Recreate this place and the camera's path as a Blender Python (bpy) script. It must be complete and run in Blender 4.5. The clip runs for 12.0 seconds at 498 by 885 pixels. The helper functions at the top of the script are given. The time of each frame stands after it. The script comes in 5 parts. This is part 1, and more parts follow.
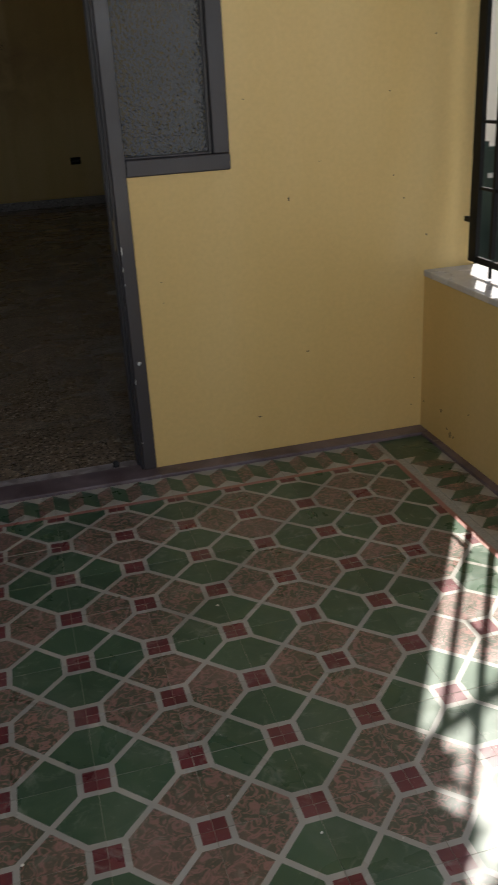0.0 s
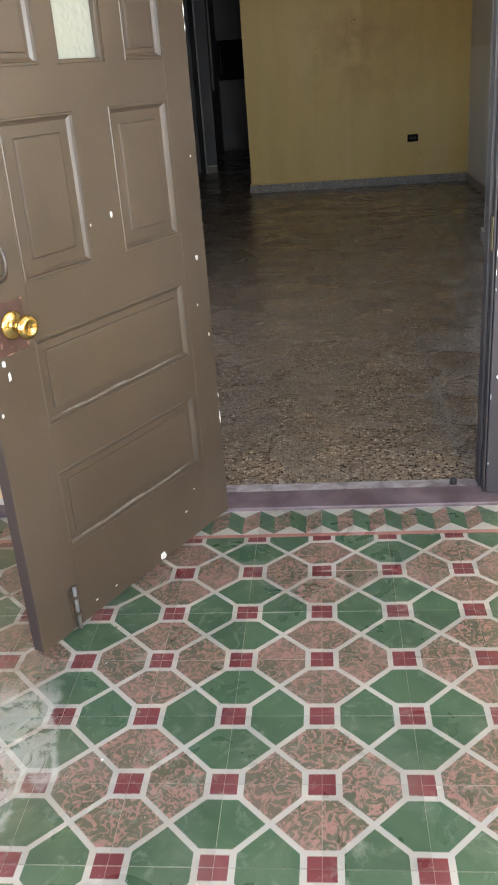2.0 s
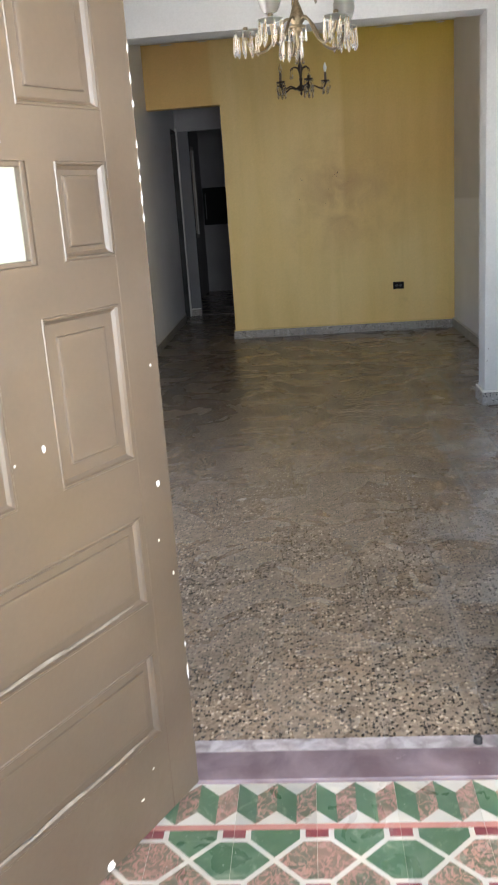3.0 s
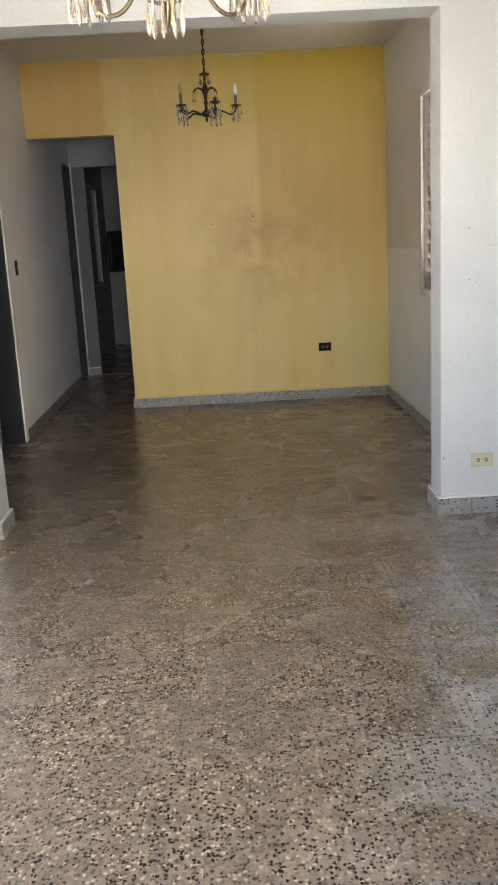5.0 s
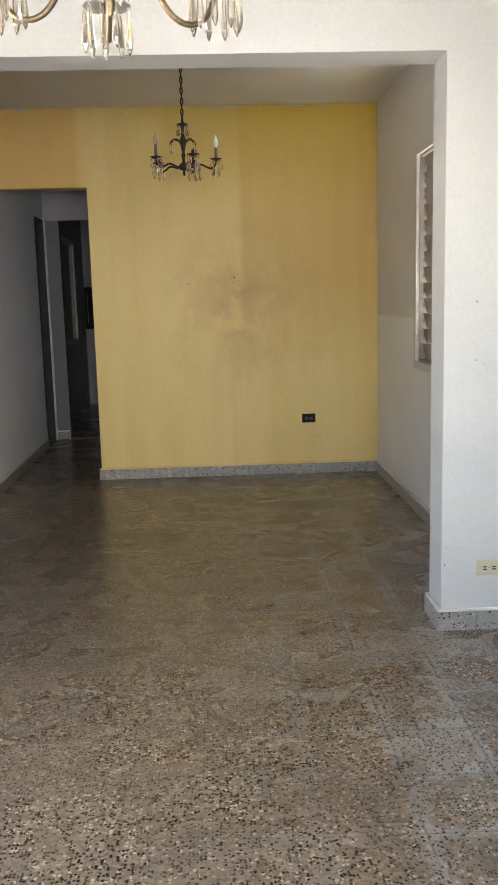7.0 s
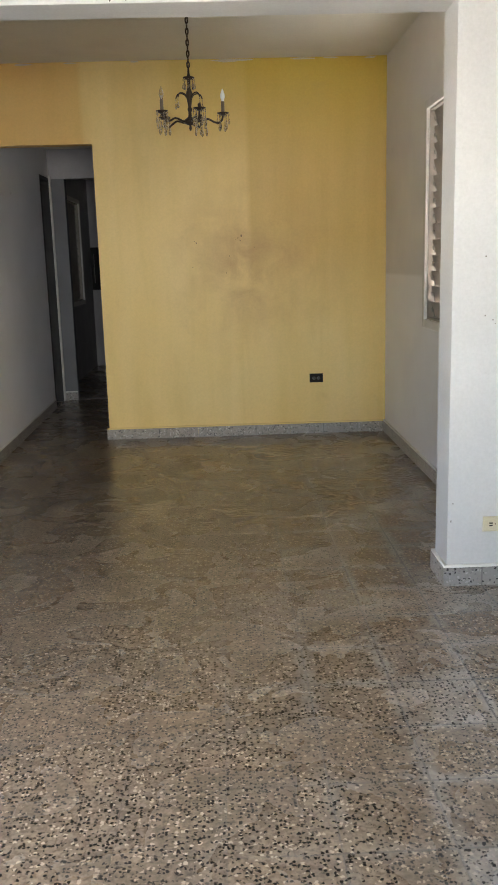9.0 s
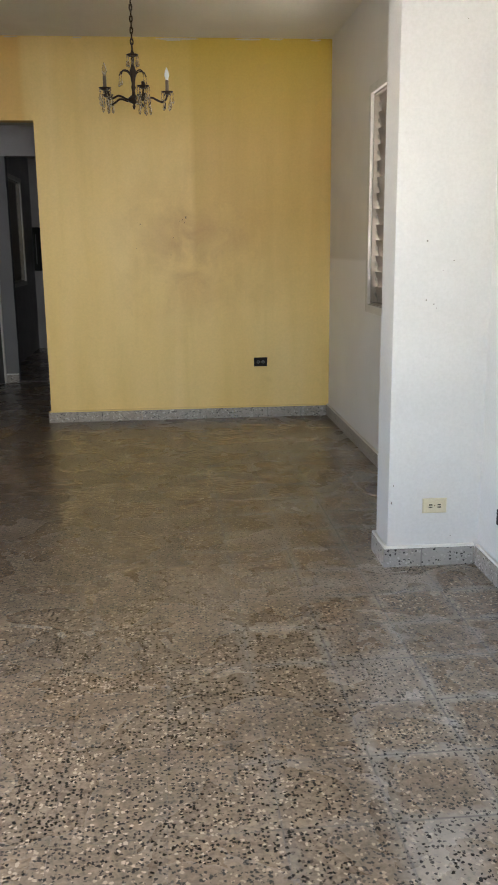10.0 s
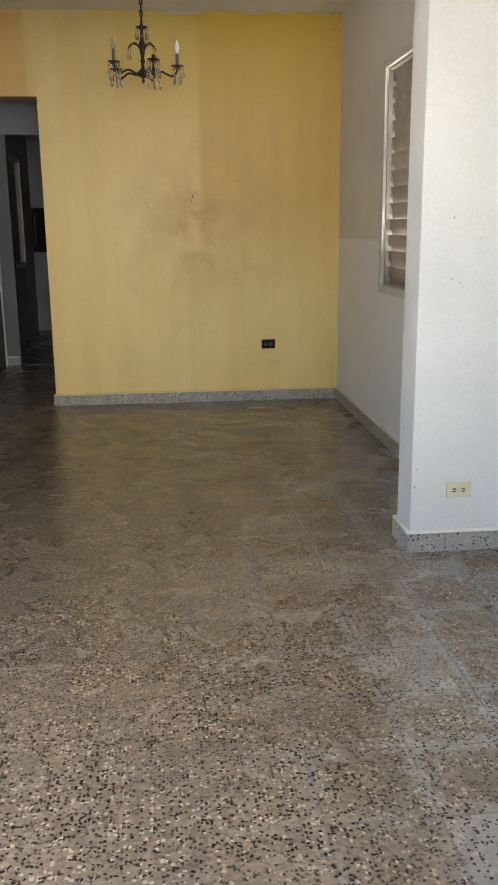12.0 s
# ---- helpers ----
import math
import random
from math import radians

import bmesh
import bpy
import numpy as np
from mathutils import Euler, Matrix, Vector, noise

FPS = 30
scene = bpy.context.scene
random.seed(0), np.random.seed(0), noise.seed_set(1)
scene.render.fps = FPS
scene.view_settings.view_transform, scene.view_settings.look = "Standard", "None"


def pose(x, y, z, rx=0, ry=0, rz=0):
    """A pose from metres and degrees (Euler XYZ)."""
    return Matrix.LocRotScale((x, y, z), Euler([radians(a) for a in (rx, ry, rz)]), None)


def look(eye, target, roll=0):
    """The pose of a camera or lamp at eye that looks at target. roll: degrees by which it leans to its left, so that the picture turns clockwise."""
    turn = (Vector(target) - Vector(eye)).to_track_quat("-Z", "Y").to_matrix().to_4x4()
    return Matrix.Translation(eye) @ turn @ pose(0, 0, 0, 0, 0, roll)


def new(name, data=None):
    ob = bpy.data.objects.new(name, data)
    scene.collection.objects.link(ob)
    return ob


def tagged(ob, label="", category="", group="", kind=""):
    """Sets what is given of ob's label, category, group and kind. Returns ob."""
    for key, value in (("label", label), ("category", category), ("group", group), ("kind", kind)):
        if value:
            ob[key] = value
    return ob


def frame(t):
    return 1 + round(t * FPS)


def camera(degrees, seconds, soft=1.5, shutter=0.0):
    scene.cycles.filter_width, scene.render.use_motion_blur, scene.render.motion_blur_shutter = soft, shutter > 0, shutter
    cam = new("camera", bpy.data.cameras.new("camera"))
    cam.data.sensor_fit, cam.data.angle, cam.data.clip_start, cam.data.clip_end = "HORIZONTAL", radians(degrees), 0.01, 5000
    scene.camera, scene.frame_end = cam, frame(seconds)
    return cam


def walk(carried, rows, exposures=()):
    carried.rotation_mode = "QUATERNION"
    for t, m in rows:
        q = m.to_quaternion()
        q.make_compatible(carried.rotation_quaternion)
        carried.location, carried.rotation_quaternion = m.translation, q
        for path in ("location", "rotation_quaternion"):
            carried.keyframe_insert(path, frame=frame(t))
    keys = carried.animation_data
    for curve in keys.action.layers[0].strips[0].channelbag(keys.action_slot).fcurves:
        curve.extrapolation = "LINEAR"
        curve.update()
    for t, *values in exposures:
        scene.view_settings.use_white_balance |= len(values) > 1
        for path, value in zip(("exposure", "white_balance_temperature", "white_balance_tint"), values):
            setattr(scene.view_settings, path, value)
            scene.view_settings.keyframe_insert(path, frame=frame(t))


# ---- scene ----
cam = camera(32.5, 12.0, soft=1.7, shutter=0.15)
PATH = [
    (0, (0.207, -2.586, 1.311), (0.664, -0.807, 0.519), -3.3),
    (0.5, (0.125, -2.584, 1.298), (0.226, -0.745, 0.52), -3.7),
    (1, (0.029, -2.589, 1.296), (-0.088, -0.753, 0.511), -3.9),
    (1.5, (-0.018, -2.519, 1.285), (-0.203, -0.695, 0.487), -3.5),
    (2, (0.047, -2.31, 1.341), (-0.151, -0.488, 0.539), -4.4),
    (2.5, (0.069, -2.102, 1.437), (-0.135, -0.245, 0.724), -4.3),
    (3, (0.042, -1.739, 1.461), (-0.114, 0.182, 0.926), -4.0),
    (3.2, (0.072, -1.557, 1.471), (-0.018, 0.378, 0.973), -3.7),
    (3.5, (0.088, -1.331, 1.464), (0.036, 0.605, 0.965), -3.3),
    (3.7, (0.105, -1.17, 1.468), (0.039, 0.762, 0.957), -3.2),
    (5.3, (0.161, -0.034, 1.477), (0.197, 1.915, 1.033), -3.0),
    (5.5, (0.17, 0.067, 1.473), (0.204, 2.015, 1.021), -3.0),
    (5.7, (0.182, 0.155, 1.475), (0.216, 2.1, 1.011), -2.3),
    (6, (0.149, 0.287, 1.507), (0.224, 2.229, 1.035), -2.0),
    (6.5, (0.201, 0.445, 1.506), (0.284, 2.404, 1.113), -1.6),
    (7, (0.23, 0.463, 1.533), (0.302, 2.434, 1.205), -1.5),
    (9, (0.233, 0.455, 1.501), (0.284, 2.411, 1.09), -1.6),
    (9.5, (0.247, 0.46, 1.488), (0.308, 2.414, 1.064), -1.5),
    (10, (0.242, 0.456, 1.486), (0.42, 2.397, 1.039), -0.6),
    (10.5, (0.225, 0.464, 1.471), (0.475, 2.393, 1.008), 0.2),
    (11, (0.185, 0.442, 1.475), (0.427, 2.369, 0.997), 0.2),
    (11.5, (0.115, 0.453, 1.474), (0.352, 2.379, 0.991), 0.2),
    (12, (0.134, 0.559, 1.462), (0.324, 2.49, 0.978), -0.6),
]
EXPOSURES = [(0, 1.0, 6400, 11), (0.5, 2.75, 6000, 10), (1.0, 3.15, 6250, 11), (1.5, 3.45, 6250, 11), (2.0, 3.75, 6200, 11), (2.5, 4.3, 6050, 11), (3.0, 4.75, 6100, 11), (3.5, 4.32, 6450, 10), (5.3, 5.3, 6500, 10), (12.0, 5.3, 6500, 10)]
walk(cam, [(t, look(eye, target, roll)) for t, eye, target, roll in PATH], EXPOSURES)

# ---- light ----
world = bpy.data.worlds.new("sky")
scene.world = world
world.use_nodes = True
wn = world.node_tree.nodes
sky = wn.new("ShaderNodeTexSky")
sky.sky_type, sky.sun_disc = "NISHITA", False
sky.sun_elevation, sky.sun_rotation = radians(57), radians(32.7)
wn["Background"].inputs["Strength"].default_value = 0.05
world.node_tree.links.new(sky.outputs["Color"], wn["Background"].inputs["Color"])

SUN_WAY = Vector((0.294, 0.459, 0.839))
sun = new("sun", bpy.data.lights.new("sun", "SUN"))
sun.data.energy, sun.data.angle, sun.data.color = 5.0, radians(0.53), (1.0, 0.95, 0.86)
sun.matrix_world = look(SUN_WAY * 20, (0, 0, 0))


def opening_light(name, eye, target, w, h, watts, color):
    lamp = new(name, bpy.data.lights.new(name, "AREA"))
    lamp.data.shape, lamp.data.size, lamp.data.size_y = "RECTANGLE", w, h
    lamp.data.energy, lamp.data.color = watts, color
    lamp.matrix_world = look(eye, target)
    return lamp


# daylight that comes in at the open front and the grilled side of the porch
opening_light("daylight_porch_front", (0.75, -3.5, 1.55), (0.25, 0.0, 1.35), 1.7, 1.75, 11, (0.945, 0.98, 1.0))
opening_light("daylight_porch_side", (1.86, -1.6, 1.5), (0.0, -1.6, 1.0), 2.8, 1.6, 3, (0.95, 0.98, 1.0))
opening_light("daylight_porch_left", (-1.72, -1.6, 1.55), (0.0, -1.6, 1.2), 3.0, 1.6, 0.8, (0.95, 0.98, 1.0))

# added fill lamp at an unseen opening, to brighten the front room
opening_light("daylight_front_room", (-1.60, 1.95, 1.30), (0.6, 3.3, 0.85), 1.4, 1.45, 1.15, (1.0, 0.97, 0.94))


opening_light("daylight_dining", (1.98, 5.9, 1.5), (0.6, 5.9, 1.7), 1.1, 1.2, 1.3, (0.98, 1.0, 0.96))


# ---- materials ----
def mat(name):
    m = bpy.data.materials.new(name)
    m.use_nodes = True
    t = m.node_tree
    return m, t.nodes, t.links, t.nodes["Principled BSDF"]


def position(nodes):
    return nodes.new("ShaderNodeNewGeometry").outputs["Position"]


def noise_tex(nodes, links, scale, detail=3.0, distortion=0.0, vec=None, rough=0.5):
    n = nodes.new("ShaderNodeTexNoise")
    n.inputs["Scale"].default_value, n.inputs["Detail"].default_value = scale, detail
    n.inputs["Distortion"].default_value, n.inputs["Roughness"].default_value = distortion, rough
    links.new(vec if vec is not None else position(nodes), n.inputs["Vector"])
    return n.outputs["Fac"]


def ramp(nodes, links, fac, stops):
    r = nodes.new("ShaderNodeValToRGB")
    el = r.color_ramp.elements
    while len(el) < len(stops):
        el.new(0.5)
    for e, (p, c) in zip(el, stops):
        e.position, e.color = p, (*c, 1) if len(c) == 3 else c
    links.new(fac, r.inputs["Fac"])
    return r.outputs["Color"]


def mix(nodes, links, fac, a, b, mode="MIX"):
    m = nodes.new("ShaderNodeMix")
    m.data_type, m.blend_type = "RGBA", mode
    for v, s in ((fac, m.inputs[0]), (a, m.inputs[6]), (b, m.inputs[7])):
        if isinstance(v, (int, float)):
            s.default_value = v
        elif isinstance(v, tuple):
            s.default_value = (*v, 1)
        else:
            links.new(v, s)
    return m.outputs[2]


def bump(nodes, links, bsdf, height, strength, distance):
    b = nodes.new("ShaderNodeBump")
    b.inputs["Strength"].default_value, b.inputs["Distance"].default_value = strength, distance
    links.new(height, b.inputs["Height"])
    links.new(b.outputs["Normal"], bsdf.inputs["Normal"])


def painted(name, base, tint, rough, grain=90.0, blotch=1.1, amount=0.5, spots=None, relief=0.0015, spot_scale=9.0):
    """Paint with broad blotches, fine grain and, if asked for, small marks."""
    m, n, l, b = mat(name)
    fac = noise_tex(n, l, blotch, 4, 0.6)
    col = ramp(n, l, fac, [(0.35, base), (0.35 + amount * 0.6, tint)])
    fine = noise_tex(n, l, grain, 3)
    col = mix(n, l, 0.10, col, ramp(n, l, fine, [(0.3, (0.25, 0.25, 0.25)), (0.7, (1, 1, 1))]), "MULTIPLY")
    if spots:
        marks = noise_tex(n, l, spot_scale, 6, 0.3, rough=0.7)
        mask = ramp(n, l, marks, [(0.66, (0, 0, 0)), (0.74, (1, 1, 1))])
        col = mix(n, l, mask, col, spots)
    l.new(col, b.inputs["Base Color"])
    rg = ramp(n, l, noise_tex(n, l, 5, 4), [(0.3, (rough - 0.08,) * 3), (0.7, (rough + 0.08,) * 3)])
    l.new(rg, b.inputs["Roughness"])
    bump(n, l, b, noise_tex(n, l, 38, 5), 0.5, relief)
    return m


def two_tone(name, upper, lower, height):
    """Off-white wall paint, freshened below a wavering line."""
    m, n, l, b = mat(name)
    xyz = n.new("ShaderNodeSeparateXYZ")
    l.new(position(n), xyz.inputs[0])
    r = n.new("ShaderNodeMapRange")
    r.inputs[1].default_value, r.inputs[2].default_value = height - 0.012, height + 0.012
    l.new(xyz.outputs[2], r.inputs[0])
    vary = noise_tex(n, l, 1.4, 5, 0.5)
    up = ramp(n, l, vary, [(0.35, upper), (0.7, tuple(c * 1.12 for c in upper))])
    down = ramp(n, l, vary, [(0.35, lower), (0.7, tuple(c * 1.08 for c in lower))])
    col = mix(n, l, r.outputs[0], down, up)
    marks = ramp(n, l, noise_tex(n, l, 7, 6, 0.4, rough=0.7), [(0.62, (0, 0, 0)), (0.78, (0.3, 0.3, 0.3))])
    col = mix(n, l, marks, col, tuple(c * 0.75 for c in upper))
    l.new(col, b.inputs["Base Color"])
    b.inputs["Roughness"].default_value = 0.55
    bump(n, l, b, noise_tex(n, l, 34, 5), 0.5, 0.0015)
    return m


def plain(name, base, rough, metal=0.0, grain=120.0, vary=0.25):
    m, n, l, b = mat(name)
    dark = tuple(c * (1 - vary) for c in base)
    l.new(ramp(n, l, noise_tex(n, l, grain, 4), [(0.3, dark), (0.7, base)]), b.inputs["Base Color"])
    b.inputs["Roughness"].default_value, b.inputs["Metallic"].default_value = rough, metal
    bump(n, l, b, noise_tex(n, l, grain * 1.7, 3), 0.3, 0.0006)
    return m


def tile_mat(name, colours, swirl=False):
    """Cement tile: plain pigment with wear, or a swirled two-colour pigment; it varies tile by tile."""
    m, n, l, b = mat(name)
    info = n.new("ShaderNodeObjectInfo").outputs["Random"]
    pos = position(n)
    if swirl:
        shift = n.new("ShaderNodeVectorMath")
        shift.operation = "ADD"
        l.new(pos, shift.inputs[0])
        l.new(info, shift.inputs[1])
        f = noise_tex(n, l, 33, 3.0, 0.9, shift.outputs[0])
        pp = n.new("ShaderNodeMath")
        pp.operation = "PINGPONG"
        ml = n.new("ShaderNodeMath")
        ml.operation = "MULTIPLY"
        ml.inputs[1].default_value = 5.0
        l.new(f, ml.inputs[0])
        l.new(ml.outputs[0], pp.inputs[0])
        pp.inputs[1].default_value = 0.5
        veins = ramp(n, l, pp.outputs[0], [(0.16, colours[0]), (0.29, colours[1]), (0.41, colours[2])])
        soft = noise_tex(n, l, 9, 3, 0.4)
        lot = n.new("ShaderNodeMath")
        lot.operation = "MULTIPLY_ADD"
        lot.inputs[1].default_value, lot.inputs[2].default_value = 0.45, 0.0
        l.new(info, lot.inputs[0])
        addn = n.new("ShaderNodeMath")
        addn.operation = "MULTIPLY"
        l.new(lot.outputs[0], addn.inputs[0])
        l.new(ramp(n, l, soft, [(0.4, (0, 0, 0)), (0.6, (1, 1, 1))]), addn.inputs[1])
        col = mix(n, l, addn.outputs[0], veins, colours[3])
    else:
        f = noise_tex(n, l, 7, 4, 0.5)
        col = ramp(n, l, f, [(0.3, colours[0]), (0.7, colours[1])])
        lift = n.new("ShaderNodeMath")
        lift.operation = "MULTIPLY"
        lift.inputs[1].default_value = 0.35
        l.new(info, lift.inputs[0])
        col = mix(n, l, lift.outputs[0], col, tuple(min(1.0, c * 1.6) for c in colours[1]))
    # pale scuffs and dusty smears
    scuff = ramp(n, l, noise_tex(n, l, 16, 8, 1.2, rough=0.72), [(0.55, (0, 0, 0)), (0.78, (0.5, 0.5, 0.5))])
    col = mix(n, l, scuff, col, (0.34, 0.34, 0.29))
    worn = ramp(n, l, noise_tex(n, l, 3.2, 7, 1.6, rough=0.68), [(0.50, (0, 0, 0)), (0.72, (0.17, 0.17, 0.17))])
    col = mix(n, l, worn, col, (0.25, 0.245, 0.205))
    # pale sheen from the porch's open side, put into the tile colour
    xyz = n.new("ShaderNodeSeparateXYZ")
    wob = noise_tex(n, l, 5, 5, 0.8)
    warp = n.new("ShaderNodeMath")
    warp.operation = "MULTIPLY_ADD"
    warp.inputs[1].default_value = 0.34
    l.new(pos, xyz.inputs[0])
    l.new(wob, warp.inputs[0])
    l.new(xyz.outputs[0], warp.inputs[2])
    reach = n.new("ShaderNodeMapRange")
    reach.inputs[1].default_value, reach.inputs[2].default_value, reach.inputs[3].default_value, reach.inputs[4].default_value = -0.455, -0.435, 0.42, 0.0
    l.new(warp.outputs[0], reach.inputs[0])
    span = n.new("ShaderNodeMapRange")
    span.inputs[1].default_value, span.inputs[2].default_value, span.inputs[3].default_value, span.inputs[4].default_value = -1.30, -1.25, 0.0, 1.0
    l.new(xyz.outputs[1], span.inputs[0])
    span_far = n.new("ShaderNodeMapRange")
    span_far.inputs[1].default_value, span_far.inputs[2].default_value, span_far.inputs[3].default_value, span_far.inputs[4].default_value = -0.74, -0.66, 1.0, 0.0
    l.new(xyz.outputs[1], span_far.inputs[0])
    ragged = ramp(n, l, noise_tex(n, l, 13, 7, 0.9, rough=0.7), [(0.44, (0.10, 0.10, 0.10)), (0.50, (1, 1, 1))])
    pale_mask = span.outputs[0]
    for other in (reach.outputs[0], span_far.outputs[0], ragged):
        times = n.new("ShaderNodeMath")
        times.operation = "MULTIPLY"
        l.new(pale_mask, times.inputs[0])
        l.new(other, times.inputs[1])
        pale_mask = times.outputs[0]
    col = mix(n, l, pale_mask, col, (0.46, 0.47, 0.44))
    # brown dirt trodden in behind the door
    grime = n.new("ShaderNodeMapRange")
    grime.inputs[1].default_value, grime.inputs[2].default_value, grime.inputs[3].default_value, grime.inputs[4].default_value = -0.62, -0.35, 0.6, 0.0
    l.new(warp.outputs[0], grime.inputs[0])
    patchy = ramp(n, l, noise_tex(n, l, 11, 6, 0.6, rough=0.68), [(0.38, (0, 0, 0)), (0.62, (0.9, 0.9, 0.9))])
    col = mix(n, l, mix(n, l, 1.0, grime.outputs[0], patchy, "MULTIPLY"), col, (0.12, 0.095, 0.06))
    fleck = ramp(n, l, noise_tex(n, l, 75, 4, 0.5, rough=0.6), [(0.70, (0, 0, 0)), (0.75, (0.7, 0.7, 0.7))])
    col = mix(n, l, fleck, col, (0.52, 0.51, 0.47))
    dirt = ramp(n, l, noise_tex(n, l, 140, 5, 0.3, rough=0.7), [(0.68, (0, 0, 0)), (0.74, (0.5, 0.5, 0.5))])
    col = mix(n, l, dirt, col, (0.10, 0.09, 0.075))
    l.new(col, b.inputs["Base Color"])
    l.new(ramp(n, l, noise_tex(n, l, 6, 6, 1.0), [(0.3, (0.22,) * 3), (0.7, (0.48,) * 3)]), b.inputs["Roughness"])
    bump(n, l, b, noise_tex(n, l, 22, 5), 0.35, 0.0012)
    return m


def terrazzo_mat(name, lo, hi, rough, specks=0.60, pale=0.80, grey_tint=(0.325, 0.31, 0.285)):
    """Tan cement with scattered black and cream chips, greyer in places towards +x; it varies tile by tile."""
    m, n, l, b = mat(name)
    pos = position(n)
    info = n.new("ShaderNodeObjectInfo").outputs["Random"]
    wob = n.new("ShaderNodeTexNoise")
    wob.inputs["Scale"].default_value = 130
    l.new(pos, wob.inputs["Vector"])
    bent = mix(n, l, 0.014, pos, wob.outputs["Color"], "ADD")

    def chips(scale, least, shift, reach):
        move = n.new("ShaderNodeVectorMath")
        move.operation = "ADD"
        move.inputs[1].default_value = shift
        l.new(bent, move.inputs[0])
        v = n.new("ShaderNodeTexVoronoi")
        v.inputs["Scale"].default_value = scale
        l.new(move.outputs[0], v.inputs["Vector"])
        sep = n.new("ShaderNodeSeparateColor")
        l.new(v.outputs["Color"], sep.inputs[0])
        chosen = ramp(n, l, sep.outputs[0], [(least, (0, 0, 0)), (least + 0.012, (1, 1, 1))])
        inside = ramp(n, l, v.outputs["Distance"], [(reach, (1, 1, 1)), (reach + 0.09, (0, 0, 0))])
        return mix(n, l, 1.0, chosen, inside, "MULTIPLY")

    col = ramp(n, l, noise_tex(n, l, 60, 4, 0.5, rough=0.6), [(0.30, lo), (0.70, hi)])
    cloud = ramp(n, l, noise_tex(n, l, 13, 4, 0.4, rough=0.6), [(0.34, (0.80, 0.79, 0.78)), (0.66, (1.12, 1.11, 1.09))])
    col = mix(n, l, 1.0, col, cloud, "MULTIPLY")
    warm = ramp(n, l, info, [(0.0, (0.955, 0.955, 0.965)), (0.5, (1.0, 0.985, 0.97)), (1.0, (1.04, 0.985, 0.93))])
    col = mix(n, l, 1.0, col, warm, "MULTIPLY")
    col = mix(n, l, chips(76, pale, (3.1, 1.7, 0.4), 0.40), col, tuple(min(0.75, c * 1.5) for c in hi))
    col = mix(n, l, chips(96, 0.86, (7.7, 2.3, 1.9), 0.42), col, tuple(c * 0.55 for c in lo))
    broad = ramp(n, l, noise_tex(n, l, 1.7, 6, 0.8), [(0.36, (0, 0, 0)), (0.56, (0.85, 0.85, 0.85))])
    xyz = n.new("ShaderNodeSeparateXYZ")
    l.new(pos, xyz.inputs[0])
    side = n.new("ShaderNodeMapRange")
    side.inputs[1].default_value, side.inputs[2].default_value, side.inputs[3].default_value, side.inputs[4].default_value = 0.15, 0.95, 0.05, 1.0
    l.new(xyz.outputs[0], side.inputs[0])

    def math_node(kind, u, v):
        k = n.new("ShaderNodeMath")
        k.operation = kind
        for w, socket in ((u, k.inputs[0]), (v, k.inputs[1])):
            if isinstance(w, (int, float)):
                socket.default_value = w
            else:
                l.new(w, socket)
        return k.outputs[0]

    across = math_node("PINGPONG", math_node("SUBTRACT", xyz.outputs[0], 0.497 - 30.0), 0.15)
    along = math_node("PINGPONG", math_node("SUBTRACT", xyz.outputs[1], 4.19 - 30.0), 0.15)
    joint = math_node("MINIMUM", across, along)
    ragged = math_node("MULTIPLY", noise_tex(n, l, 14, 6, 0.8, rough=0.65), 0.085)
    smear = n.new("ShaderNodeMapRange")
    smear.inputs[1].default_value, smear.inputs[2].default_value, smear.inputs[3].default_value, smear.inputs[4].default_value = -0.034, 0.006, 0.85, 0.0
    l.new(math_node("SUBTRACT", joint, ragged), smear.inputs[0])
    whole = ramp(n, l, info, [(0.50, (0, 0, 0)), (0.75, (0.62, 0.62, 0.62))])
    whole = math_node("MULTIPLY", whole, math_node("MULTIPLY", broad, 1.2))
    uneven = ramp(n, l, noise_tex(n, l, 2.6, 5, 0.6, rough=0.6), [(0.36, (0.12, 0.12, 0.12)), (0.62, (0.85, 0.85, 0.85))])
    pale_mask = math_node("MULTIPLY", math_node("MAXIMUM", math_node("MULTIPLY", smear.outputs[0], uneven), whole), side.outputs[0])
    col = mix(n, l, pale_mask, col, grey_tint)
    groove = n.new("ShaderNodeMapRange")
    groove.inputs[1].default_value, groove.inputs[2].default_value, groove.inputs[3].default_value, groove.inputs[4].default_value = 0.0015, 0.006, 0.75, 0.0
    l.new(joint, groove.inputs[0])
    col = mix(n, l, math_node("MULTIPLY", groove.outputs[0], side.outputs[0]), col, (0.13, 0.125, 0.12))
    col = mix(n, l, chips(90, specks, (0.0, 0.0, 0.0), 0.41), col, (0.013, 0.011, 0.009))
    l.new(col, b.inputs["Base Color"])
    l.new(ramp(n, l, noise_tex(n, l, 3.1, 6, 0.7), [(0.3, (rough[0],) * 3), (0.7, (rough[1],) * 3)]), b.inputs["Roughness"])
    bump(n, l, b, noise_tex(n, l, 30, 4), 0.2, 0.0006)
    return m


def glass_mat(name, colour, rough, relief=0.0, relief_scale=60.0):
    m, n, l, b = mat(name)
    b.inputs["Base Color"].default_value = (*colour, 1)
    b.inputs["Transmission Weight"].default_value = 1.0
    b.inputs["Roughness"].default_value, b.inputs["IOR"].default_value = rough, 1.48
    if relief:
        v = n.new("ShaderNodeTexVoronoi")
        v.inputs["Scale"].default_value = relief_scale
        l.new(position(n), v.inputs["Vector"])
        bump(n, l, b, v.outputs["Distance"], 1.0, relief)
    return m


